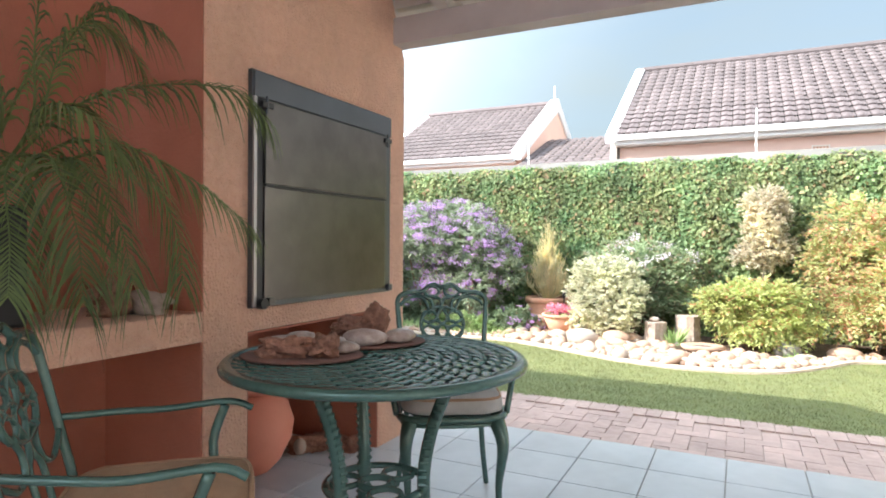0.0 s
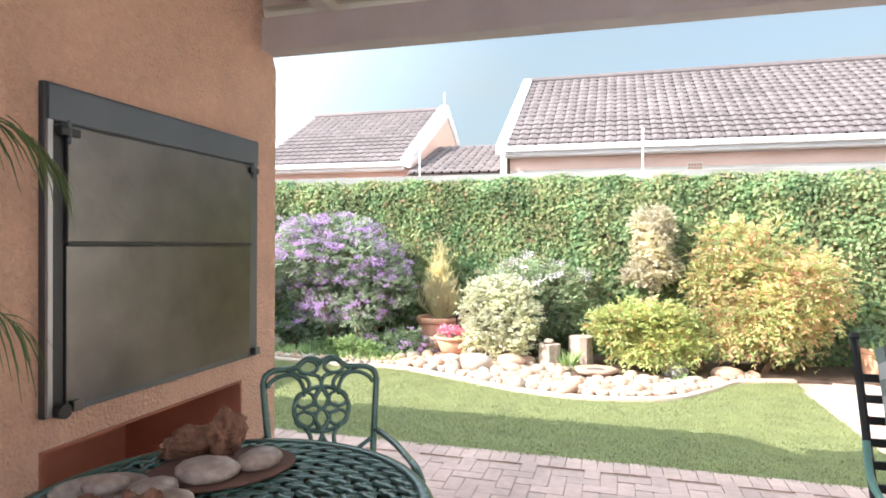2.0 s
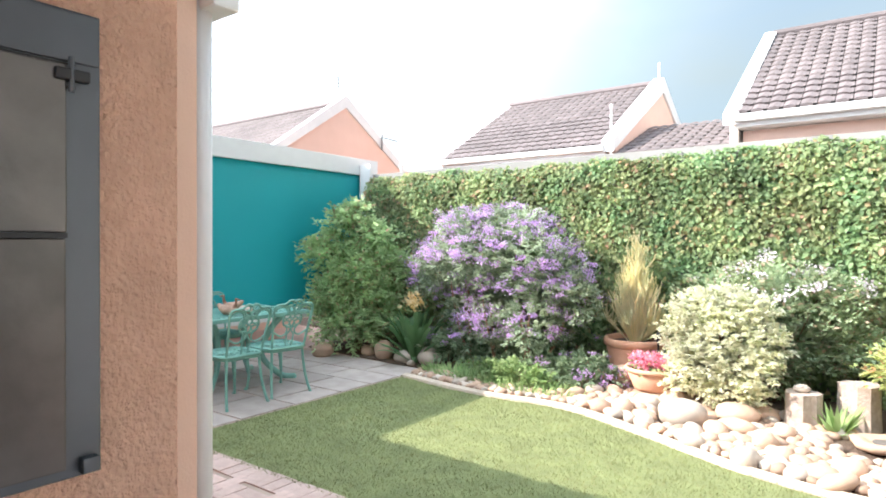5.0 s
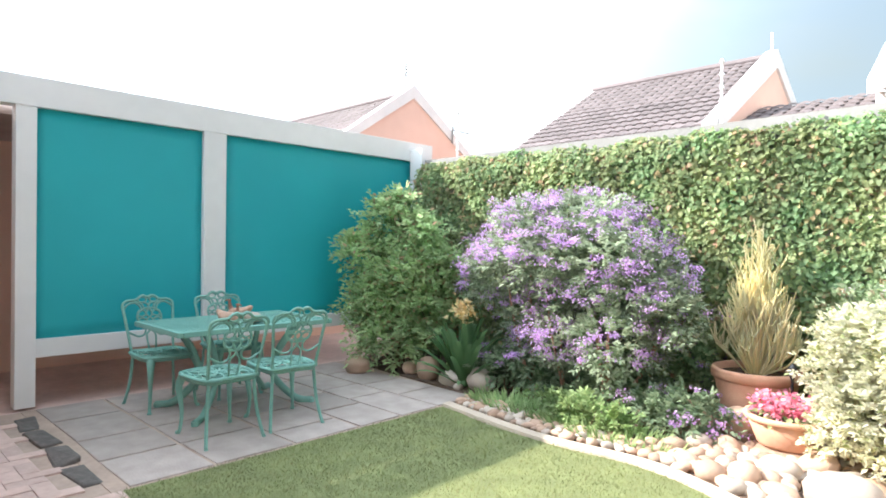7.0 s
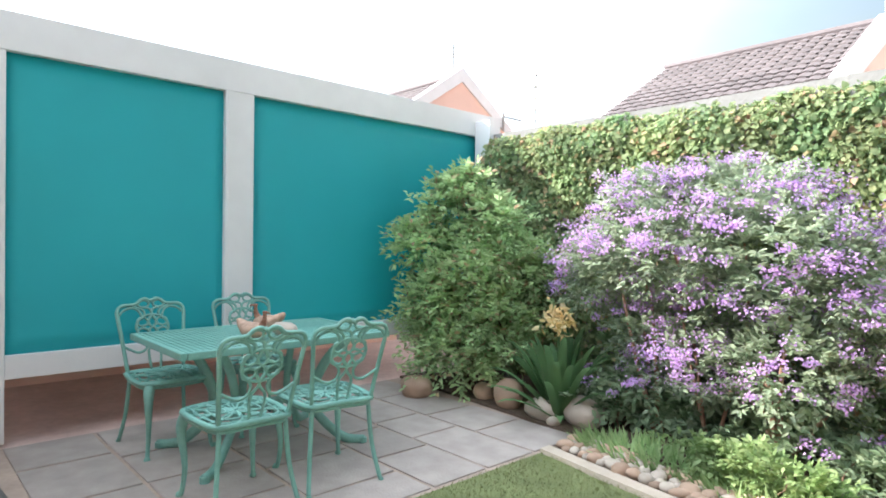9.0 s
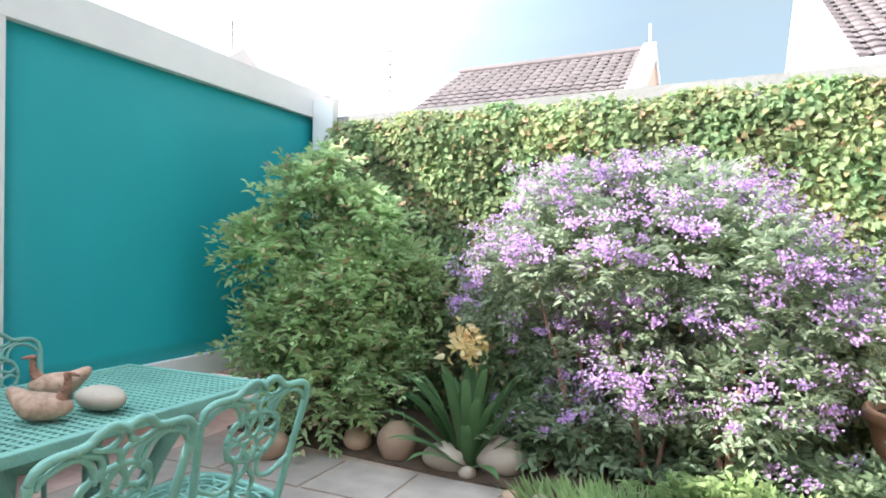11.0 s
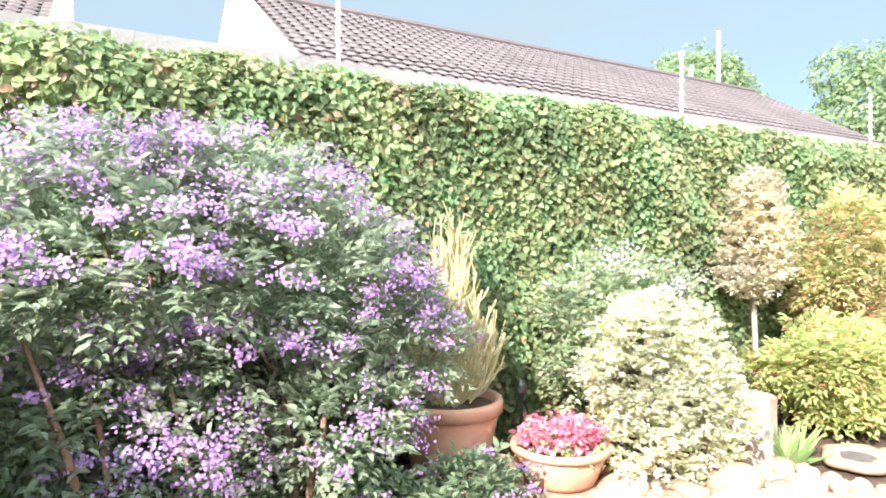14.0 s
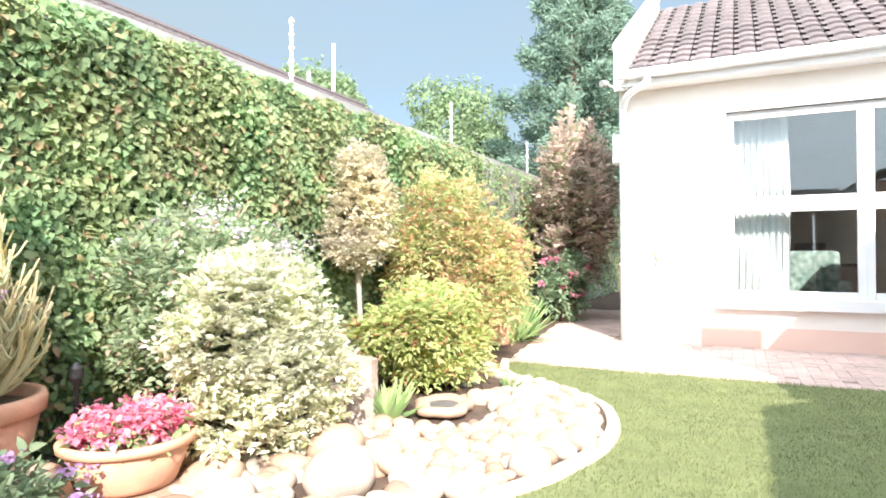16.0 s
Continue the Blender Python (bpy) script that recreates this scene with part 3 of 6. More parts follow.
def tile_roof(parent, p0, u, v, nu, nv, limit=0, label="", mats=(M_ROOF, M_ROOFU)):
    """A roof slope: p0 the eave's start, u along the eave and v up the slope in metres; each tile an S-curved piece lapping the course below."""
    p0, u, v = Vector(p0), Vector(u), Vector(v)
    n = u.cross(v).normalized()
    if n.z < 0:
        n = -n
    du, dv = u / nu, v / nv
    prof = [(0, 0.002), (0.14, 0.014), (0.38, 0.020), (0.60, 0.014), (0.74, 0.001), (0.95, 0.002)]
    tv, tf = [], []
    for a, hgt in prof:
        tv += [du * a + n * (hgt + 0.034), du * a + dv * 1.12 + n * (hgt + 0.004)]
    for a, hgt in ((prof[0][0], 0), (prof[2][0], 0.008), (prof[4][0], 0)):
        tv.append(du * a + n * hgt)
    for i in range(len(prof) - 1):
        tf.append((2 * i, 2 * i + 2, 2 * i + 3, 2 * i + 1))
    tf += [(0, 12, 13, 4), (4, 13, 14, 8)]
    if du.cross(dv).dot(n) < 0:
        tf = [f[::-1] for f in tf]
    me = bpy.data.meshes.new("roof_tile")
    me.from_pydata([tuple(q) for q in tv], [], tf)
    me.materials.append(mats[0])
    me.polygons.foreach_set("use_smooth", [i < 5 for i in range(len(tf))])
    allv, allf, made = [], [], 0
    for j in range(nv):
        for i in range(nu):
            o = p0 + du * i + dv * j
            if made < limit:
                t = new("roof_tile", me)
                t.parent = parent
                t.location = o
                made += 1
            else:
                b = len(allv)
                allv += [tuple(o + q) for q in tv]
                allf += [tuple(b + q for q in f) for f in tf]
    if allv:
        ob = raw("roof_tiles", allv, allf, mats[0], parent, "stuff")
        ob.data.polygons.foreach_set("use_smooth", [True] * len(allf))
    raw("roof_underlay", [p0 - n * 0.03, p0 + u - n * 0.03, p0 + u + v - n * 0.03, p0 + v - n * 0.03, p0 - n * 0.06, p0 + u - n * 0.06, p0 + u + v - n * 0.06, p0 + v - n * 0.06],
        [(0, 1, 2, 3), (7, 6, 5, 4), (0, 4, 5, 1), (1, 5, 6, 2), (2, 6, 7, 3), (3, 7, 4, 0)], mats[1], parent)


tile_roof(hb, (-9.7, 0.70, 2.40), (9.15, 0, 0), (0, -2.9, 1.55), 32, 9)
part("roof_back", prism([(-2.16, 3.95), (-2.16, 3.87), (-4.9, 2.45), (-4.9, 2.55)], -9.7, -0.55, "x"), M_ROOF, hb)
# unseen stack, added to cast the shadow on the east house wall
part("shadow_chimney", box(-0.72, -0.95, 2.6, -0.15, -0.25, 4.6, 0.01), M_SMOOTH, hb)
structure(link("wall_south", box(-0.75, -6.85, 0, 5.7, -6.6, 2.7), M_SMOOTH), "peach plaster wall closing the patio", "wall")

# ---- teal screen wall ----
scr = structure(new("screen_wall"), "white framed boundary screen with two teal panels", "screen wall")
part("top_rail", box(-5.22, 0.50, 2.455, -5.06, 6.4, 2.70, 0.006), M_WHITE, scr)
part("bottom_rail", box(-5.20, 1.865, 0.40, -5.075, 6.38, 0.55, 0.005), M_WHITE, scr)
for y0, y1 in ((1.72, 1.865), (3.255, 3.485), (6.17, 6.40)):
    part("post", box(-5.21, y0, 0 if y0 < 2 else 0.4, -5.065, y1, 2.456, 0.005), M_WHITE, scr)
part("end_post", box(-5.055, 5.99, 0.0, -4.84, 6.056, 2.60, 0.005), M_WHITE, scr)
part("cover_strip", box(-5.07, 3.27, 0.55, -5.058, 3.31, 2.455), M_WHITE, scr)
for y0, y1 in ((1.865, 3.255), (3.485, 6.17)):
    bm = bmesh.new()
    bmesh.ops.create_grid(bm, x_segments=16, y_segments=16, size=0.5)
    vs = bm.verts[:]
    for v in vs:
        a, b = v.co.x + 0.5, v.co.y + 0.5
        v.co = Vector((-5.115 + 0.006 * noise.noise(Vector((a * 3, b * 2, y0))) * (1 - abs(2 * a - 1) ** 4), y0 - 0.01 + (y1 - y0 + 0.02) * a, 0.54 + 1.925 * b))
    r = bmesh.ops.extrude_face_region(bm, geom=bm.faces[:])
    for v in r["geom"]:
        if isinstance(v, bmesh.types.BMVert):
            v.co.x -= 0.012
    part("screen_panel", bm, M_TEAL, scr, "taut teal shade cloth panel", smooth=True)
# hidden below the top rail, added to stop sun leaking under the screen
structure(link("carport_roof", box(-9.4, 0.45, 2.395, -5.24, 6.4, 2.46), M_BEAM), "unseen flat roof added to shade the floor behind the screen", "roof")
structure(link("carport_floor", box(-9, 0.5, -0.055, -5.0, 6.4, -0.02), M_BRICK), "reddish paved floor behind the screen", "floor")
structure(link("carport_wall", box(-7.1, 1.9, -0.05, -6.9, 6.4, 2.39), M_PINKWALL), "peach plaster wall beyond the screen", "wall")
structure(link("carport_back", box(-9.5, 0.7, -0.05, -9.3, 6.4, 2.39), M_PINKWALL), "peach plaster back wall of the carport", "wall")

# ---- hedge wall ----
structure(link("wall_north", box(-5.055, 6.06, -0.05, 16.5, 6.28, 2.45), M_CONC), "grey concrete boundary wall under the creeper", "wall")
k = 98000
hx = np.concatenate([RNG.uniform(-4.83, 5.5, k), RNG.uniform(5.5, 16.5, 14000)])
k = len(hx)
hz = RNG.uniform(0.0, 1.0, k) ** 0.9
top = 2.385 + 0.02 * np.sin(hx * 2.1) * np.sin(hx * 0.7 + 1) + 0.02 * np.sin(hx * 9.0)
hz = hz * top
bulge = 0.10 + 0.09 * np.sin(hx * 1.3 + hz * 1.1) * np.cos(hz * 2.0 + hx * 0.6) + 0.05 * np.sin(hx * 5.3 + hz * 4.1)
roll = np.clip((hz - (top - 0.25)) / 0.25, 0, 1)
hy = 6.05 - (bulge + 0.09) * (1 - 0.75 * roll ** 2) * RNG.uniform(0.5, 1.0, k)
hp = np.stack([hx, hy, hz], 1)
face = np.stack([np.zeros(k), -1 + 0.5 * roll, 0.35 + 0.9 * roll], 1)
hedge = tagged(leaf_mesh("hedge", hp, face, 0.052, L_HEDGE, None, 1.25, 0.3, 0.72, fold=0.16), "dense green creeper covering the boundary wall", "hedge", kind="stuff")

def fence_mast(x, h, y=6.2):
    e = empty("fence_mast", "white electric fence mast with insulators on the wall", "fence post", (x, y, 2.45), 0, "electric fence masts")
    part("pole", box(-0.009, -0.009, 0, 0.009, 0.009, h), M_WHITE, e)
    for i in range(5):
        part("insulator", box(-0.018, -0.018, 0.1 + i * (h - 0.14) / 4, 0.018, 0.018, 0.125 + i * (h - 0.14) / 4, 0.005), M_WHITE, e)


for x in (-4.41, -1.22, 1.95, 5.12, 8.3, 11.45):
    fence_mast(x, 0.6)


# ---- neighbouring houses ----
def neighbour(name, label, x0, x1, ye, ze, yr, zr, nu, nv, limit, wallm, wy=0.35, over=0.0):
    e = structure(new(name), label, "house")
    back = 2 * yr - ye
    run = math.hypot(yr - ye, zr - ze)
    tile_roof(e, (x0, ye, ze), (x1 - x0, 0, 0), (0, yr - ye, zr - ze), nu, nv, limit)
    part("roof_back", prism([(yr, zr), (yr, zr - 0.06), (back, ze - 0.06), (back, ze)], x0, x1, "x"), M_ROOF, e)
    part("ridge", tube([(x0, yr, zr + 0.03), (x1, yr, zr + 0.03)], 0.09, 8), M_ROOF, e)
    part("wall", box(x0 + 0.05, ye + wy, -0.05, x1 - 0.05, back - wy, ze + 0.05), wallm, e)
    part("fascia", box(x0, ye + 0.02, ze - 0.2, x1, ye + 0.06, ze - 0.02), M_WHITE, e)
    part("gutter", box(x0 - 0.02, ye - 0.11, ze - 0.13, x1, ye + 0.02, ze - 0.02, 0.02), M_WHITE, e)
    part("soffit", box(x0, ye + 0.06, ze - 0.2, x1, ye + wy, ze - 0.17), M_WHITE, e)
    return e, back


def gable(e, x0, x1, ye, ze, yr, zr, m, rise=0.11):
    back = 2 * yr - ye
    part("gable", prism([(ye + 0.2, 0), (ye + 0.2, ze + 0.1), (yr, zr), (back - 0.2, ze + 0.1), (back - 0.2, 0)], x0, x1, "x"), m, e)
    s = (zr - ze) / (yr - ye)
    for sg in (1, -1):
        a = ye - 0.05 if sg == 1 else back + 0.05
        part("barge_board", prism([(a, ze - 0.12), (a, ze + rise), (yr, zr + rise + 0.05), (yr, zr - 0.2)], x0 - 0.05, x1 + 0.05, "x"), M_WHITE, e)


h1, b1 = neighbour("house_far", "pink neighbouring house with a brown tiled gable roof", -7.1, -3.12, 10.85, 3.38, 14.07, 5.22, 19, 14, 140, M_PINKWALL)
gable(h1, -3.12, -2.98, 10.85, 3.34, 14.07, 5.22, M_PINKWALL)
gable(h1, -7.24, -7.1, 10.85, 3.30, 14.07, 5.16, M_PINKWALL, 0.05)
part("finial", box(-3.07, 14.05, 5.3, -3.03, 14.09, 5.75), M_WHITE, h1)
h2, b2 = neighbour("house_long", "long cream house with a brown tiled roof and white gutter", -0.5, 13.5, 9.42, 3.40, 13.18, 5.62, 66, 16, 290, M_CREAM)
gable(h2, -0.62, -0.5, 9.42, 3.36, 13.18, 5.62, M_CREAM, 0.05)
# thin pink strip paints the soffit's shade onto the cream wall
part("soffit_shade_band", box(-0.45, 9.75, 2.95, 13.4, 9.765, 3.18), M_PINKWALL, h2, "pink strip standing in for the shade under the soffit")
for x in (2.9, 6.4):
    v = part("vent", box(x, 9.735, 2.86, x + 0.28, 9.765, 3.02), M_CREAM, h2, "terracotta airbrick")
    for i in range(5):
        for j in range(2):
            part("slot", box(x + 0.02 + i * 0.05, 9.725, 2.875 + j * 0.07, x + 0.058 + i * 0.05, 9.736, 2.93 + j * 0.07), M_TERRAL, v)
part("vent_pipe", tube([(12.0, 13.18, 5.55), (12.0, 13.18, 7.1)], 0.05, 8), M_WHITE, h2)
part("vent_pipe", tube([(10.9, 13.18, 5.55), (10.9, 13.18, 6.0)], 0.05, 8), M_WHITE, h2)
h3, b3 = neighbour("house_gable", "pink neighbouring house with a gable and a brown tiled roof", -19, -11.75, 8.9, 3.45, 12.1, 5.55, 30, 14, 0, M_PINKWALL)
gable(h3, -11.75, -11.6, 8.9, 3.42, 12.1, 5.62, M_PINKWALL)
tile_roof(h2, (-2.95, 10.6, 3.05), (2.35, 0, 0), (0, 2.6, 1.0), 11, 9)
part("link_wall", box(-2.95, 10.8, 0, -0.6, 11.0, 3.0), M_PINKWALL, h2)

# ---- east house ----
he = structure(new("house_east"), "white plastered house with a tiled roof and large windows", "house")
WX = 5.43
wy0, wy1, wz0, wz1 = 0.25, 2.92, 0.55, 2.62
part("wall", box(WX, wy1, -0.05, WX + 0.24, 4.09, 3.05), M_CREAM, he)
part("wall", box(WX, -6.6, -0.05, WX + 0.24, wy0, 3.05), M_CREAM, he)
part("wall", box(WX, wy0, -0.05, WX + 0.24, wy1, wz0), M_CREAM, he)
part("wall", box(WX, wy0, wz1, WX + 0.24, wy1, 3.05), M_CREAM, he)
part("plinth", box(WX - 0.015, wy0 - 0.3, -0.05, WX, 3.19, 0.22), M_PINKWALL, he, "pink painted plinth")
part("wall_side", prism([(WX + 0.24, 0), (WX + 0.24, 3.05), (8.6, 4.72), (11.9, 3.0), (11.9, 0)], 3.85, 4.09, "y"), M_CREAM, he)
part("gable_parapet", prism([(WX - 0.12, 2.98), (WX - 0.12, 3.45), (8.6, 5.25), (8.6, 4.8)], 3.97, 4.13, "y"), M_CREAM, he)
part("parapet_cap", tube([(WX - 0.1, 4.05, 3.50), (8.6, 4.05, 5.33)], 0.11, 10), M_CREAM, he, smooth=True)
tile_roof(he, (WX - 0.30, -4.7, 3.15), (0, 8.65, 0), (3.4, 0, 1.95), 39, 14, 250)
part("roof_back", prism([(WX + 3.1, 5.1), (WX + 3.1, 5.02), (11.9, 3.0), (11.9, 3.1)], -4.7, 4.0, "y"), M_ROOF, he)
part("fascia", box(WX - 0.26, -4.7, 2.98, WX - 0.22, 4.0, 3.16), M_WHITE, he)
part("soffit", box(WX - 0.22, -4.7, 2.98, WX, 3.97, 3.0), M_WHITE, he)
part("gutter", box(WX - 0.38, -4.7, 3.05, WX - 0.262, 4.05, 3.15, 0.02), M_WHITE, he)
dp2 = structure(new("downpipe"), "white downpipe at the corner of the white house", "downpipe")
part("pipe", tube(curve([(WX - 0.32, 3.72, 3.06), (WX - 0.32, 3.75, 2.98), (WX - 0.2, 3.95, 2.9), (WX - 0.06, 4.03, 2.78), (WX - 0.06, 4.03, 2.5), (WX - 0.06, 4.03, 0.0)], 4), 0.04, 12), M_WHITE, dp2, smooth=True)
for z in (0.9, 2.2):
    part("bracket", box(WX - 0.11, 3.985, z, WX, 4.075, z + 0.025), M_WHITE, dp2)

# ---- east house window ----
win = structure(new("window_1"), "white framed window with curtains behind the glass", "window")
G = bpy.data.materials.new("window_glass")
G.use_nodes = True
gn, gl = G.node_tree.nodes, G.node_tree.links
gt = gn.new("ShaderNodeBsdfTransparent")
gt.inputs[0].default_value = (0.86, 0.9, 0.9, 1)
gg = gn.new("ShaderNodeBsdfGlossy")
gg.inputs["Roughness"].default_value = 0.01
gf = gn.new("ShaderNodeFresnel")
gf.inputs[0].default_value = 1.75
gm = gn.new("ShaderNodeMixShader")
gl.new(gf.outputs[0], gm.inputs[0])
gl.new(gt.outputs[0], gm.inputs[1])
gl.new(gg.outputs[0], gm.inputs[2])
gl.new(gm.outputs[0], gn["Material Output"].inputs["Surface"])
part("window_sill", box(WX - 0.10, wy0 - 0.05, wz0 - 0.13, WX + 0.10, wy1 + 0.12, wz0 - 0.005, 0.008), M_WHITE, win)
part("window_surround", box(WX - 0.03, wy1, wz0, WX + 0.05, wy1 + 0.10, wz1 + 0.07, 0.006), M_WHITE, win)
part("window_surround", box(WX - 0.03, wy0 - 0.1, wz1, WX + 0.05, wy1 - 0.002, wz1 + 0.07, 0.006), M_WHITE, win)
cols = ((wy1, 1.61), (1.61, wy0))
for y1, y0 in cols:
    fr = part("window_frame", box(WX + 0.03, y0, wz0, WX + 0.10, y0 + 0.075, wz1, 0.005), M_WHITE, win)
    box_parts = ((y1 - 0.075, wz0, y1, wz1), (y0 + 0.076, wz0, y1 - 0.076, wz0 + 0.07), (y0 + 0.076, wz1 - 0.09, y1 - 0.076, wz1), (y0 + 0.076, 1.49, y1 - 0.076, 1.66))
    for a, b, c, d in box_parts:
        part("frame_bar", box(WX + 0.035, a, b, WX + 0.095, c, d, 0.005), M_WHITE, fr)
    for z0, z1 in ((wz0 + 0.07, 1.49), (1.66, wz1 - 0.09)):
        p = part("pane", box(WX + 0.062, y0 + 0.07, z0 - 0.004, WX + 0.068, y1 - 0.07, z1 + 0.004), G, win)
        p.visible_shadow = False

# room behind the window
structure(link("room_floor", box(WX + 0.24, -1.5, -0.02, 11.5, 3.85, 0.02), M_WOOD), "brown floor of the room behind the window", "floor")
structure(link("room_wall", box(10.2, -1.5, 0, 10.4, 3.85, 3.0), M_CREAM), "pale back wall of the room", "wall")
structure(link("room_wall", box(WX + 0.24, -1.7, 0, 10.4, -1.5, 3.0), M_CREAM), "pale side wall of the room", "wall")
structure(link("room_ceiling", box(WX + 0.24, -1.7, 2.75, 10.4, 3.85, 2.85), M_WHITE), "white ceiling of the room", "ceiling")


def curtain(y0, y1):
    bm = bmesh.new()
    n, rows = 60, []
    for i in range(n + 1):
        y = y0 + (y1 - y0) * i / n
        rows.append([bm.verts.new((WX + 0.34 + 0.03 * math.sin(i * 1.1) + 0.012 * math.sin(i * 2.7 + j), y + 0.01 * math.sin(i + j), 0.12 + 2.5 * j / 8)) for j in range(9)])
    for a, b in zip(rows, rows[1:]):
        for j in range(8):
            bm.faces.new((a[j], b[j], b[j + 1], a[j + 1]))
    r = bmesh.ops.extrude_face_region(bm, geom=bm.faces[:])
    for v in r["geom"]:
        if isinstance(v, bmesh.types.BMVert):
            v.co.x += 0.006
    return tagged(link("curtain", bm, M_CURTAIN, smooth=True), "sheer white curtain hanging inside the window", "curtain")


curtain(2.28, 2.95)
curtain(0.2, 0.5)
M_FLORAL = mat("floral_cloth", (0.45, 0.50, 0.46), 0.9, (0.12, 0.20, 0.17), 16, 1.0, 0.2, 120)
arm = empty("armchair", "floral upholstered armchair inside the room", "armchair", (7.2, 2.0, 0.02))
part("seat", box(-0.35, -0.35, 0.12, 0.35, 0.35, 0.45, 0.06), M_FLORAL, arm)
part("backrest", box(-0.05, -0.38, 0.4, 0.4, 0.38, 1.05, 0.08), M_FLORAL, arm)
for y in (-0.46, 0.36):
    part("armrest", box(-0.35, y, 0.12, 0.3, y + 0.12, 0.66, 0.04), M_FLORAL, arm)
for y in (-0.3, 0.3):
    for x in (-0.3, 0.3):
        part("leg", tube([(x, y, 0), (x, y, 0.13)], 0.03), M_DARKWOOD, arm)
cab = empty("sideboard", "dark wooden sideboard at the back of the room", "sideboard", (9.6, 1.7, 0.02))
part("body", box(-0.25, -0.8, 0.08, 0.25, 0.8, 0.85, 0.01), M_DARKWOOD, cab)
for y in (-0.78, 0.02):
    part("door", box(-0.275, y, 0.12, -0.252, y + 0.75, 0.8, 0.006), M_WOOD, cab)
pic = empty("picture_frame", "wooden framed picture standing on the sideboard", "picture", (9.55, 1.75, 0.872))
part("frame", box(-0.02, -0.22, 0, 0.02, 0.22, 0.34, 0.006), M_WOOD, pic)
part("picture", box(-0.026, -0.18, 0.04, -0.021, 0.18, 0.30), M_CONC, pic)

# ---- stainless grill front ----
gr = empty("grill_front", "brushed steel built-in grill with two closed doors", "grill", (0.0, 0.0, 0.0))
part("frame", box(-0.01, -1.062, 0.945, 0.022, 0.0, 1.908, 0.004), M_STEELF, gr)
part("top_band", box(0.022, -1.055, 1.80, 0.030, -0.006, 1.902, 0.003), M_STEELF, gr, "blue-grey steel top band")
part("groove", box(0.0222, -1.03, 1.745, 0.0262, -0.05, 1.751), M_BLACK, gr)
part("slot", box(0.0222, -1.042, 0.965, 0.0272, -1.006, 1.79), M_BLACK, gr, "black counterweight slot")
part("groove", box(0.0222, -1.03, 1.793, 0.0262, -0.05, 1.797), M_BLACK, gr)
part("side_frame", box(0.0222, -1.060, 0.950, 0.032, -1.043, 1.80, 0.002), M_STEELL, gr, "pale steel side strip")
d1 = part("door", box(0.0222, -1.002, 1.452, 0.040, -0.072, 1.79, 0.003), M_STEEL, gr, "upper brushed steel door")
d2 = part("door", box(0.0222, -1.002, 0.968, 0.034, -0.072, 1.440, 0.003), M_STEEL, gr, "lower brushed steel door")
part("lip", box(0.034, -1.002, 1.441, 0.042, -0.072, 1.4505), M_BLACK, d2)
for y, z in ((-1.0, 1.77), (-0.065, 1.77)):
    latch = part("latch", box(0.03, y - 0.03, z - 0.012, 0.05, y + 0.035, z + 0.012, 0.004), M_BLACK, gr, "black door latch")
    part("pin", tube([(0.045, y, z - 0.035), (0.045, y, z + 0.035)], 0.006), M_STEELF, latch)
part("knob", tube([(0.02, -1.02, 0.962), (0.055, -1.02, 0.962)], 0.022, 14), M_BLACK, gr, "black rubber knob")
part("knob_clip", box(0.03, -0.992, 0.952, 0.052, -0.955, 0.985, 0.004), M_STEEL, gr)
part("corner_stop", box(0.022, -0.045, 0.953, 0.045, -0.01, 0.985, 0.004), M_STEELF, gr)


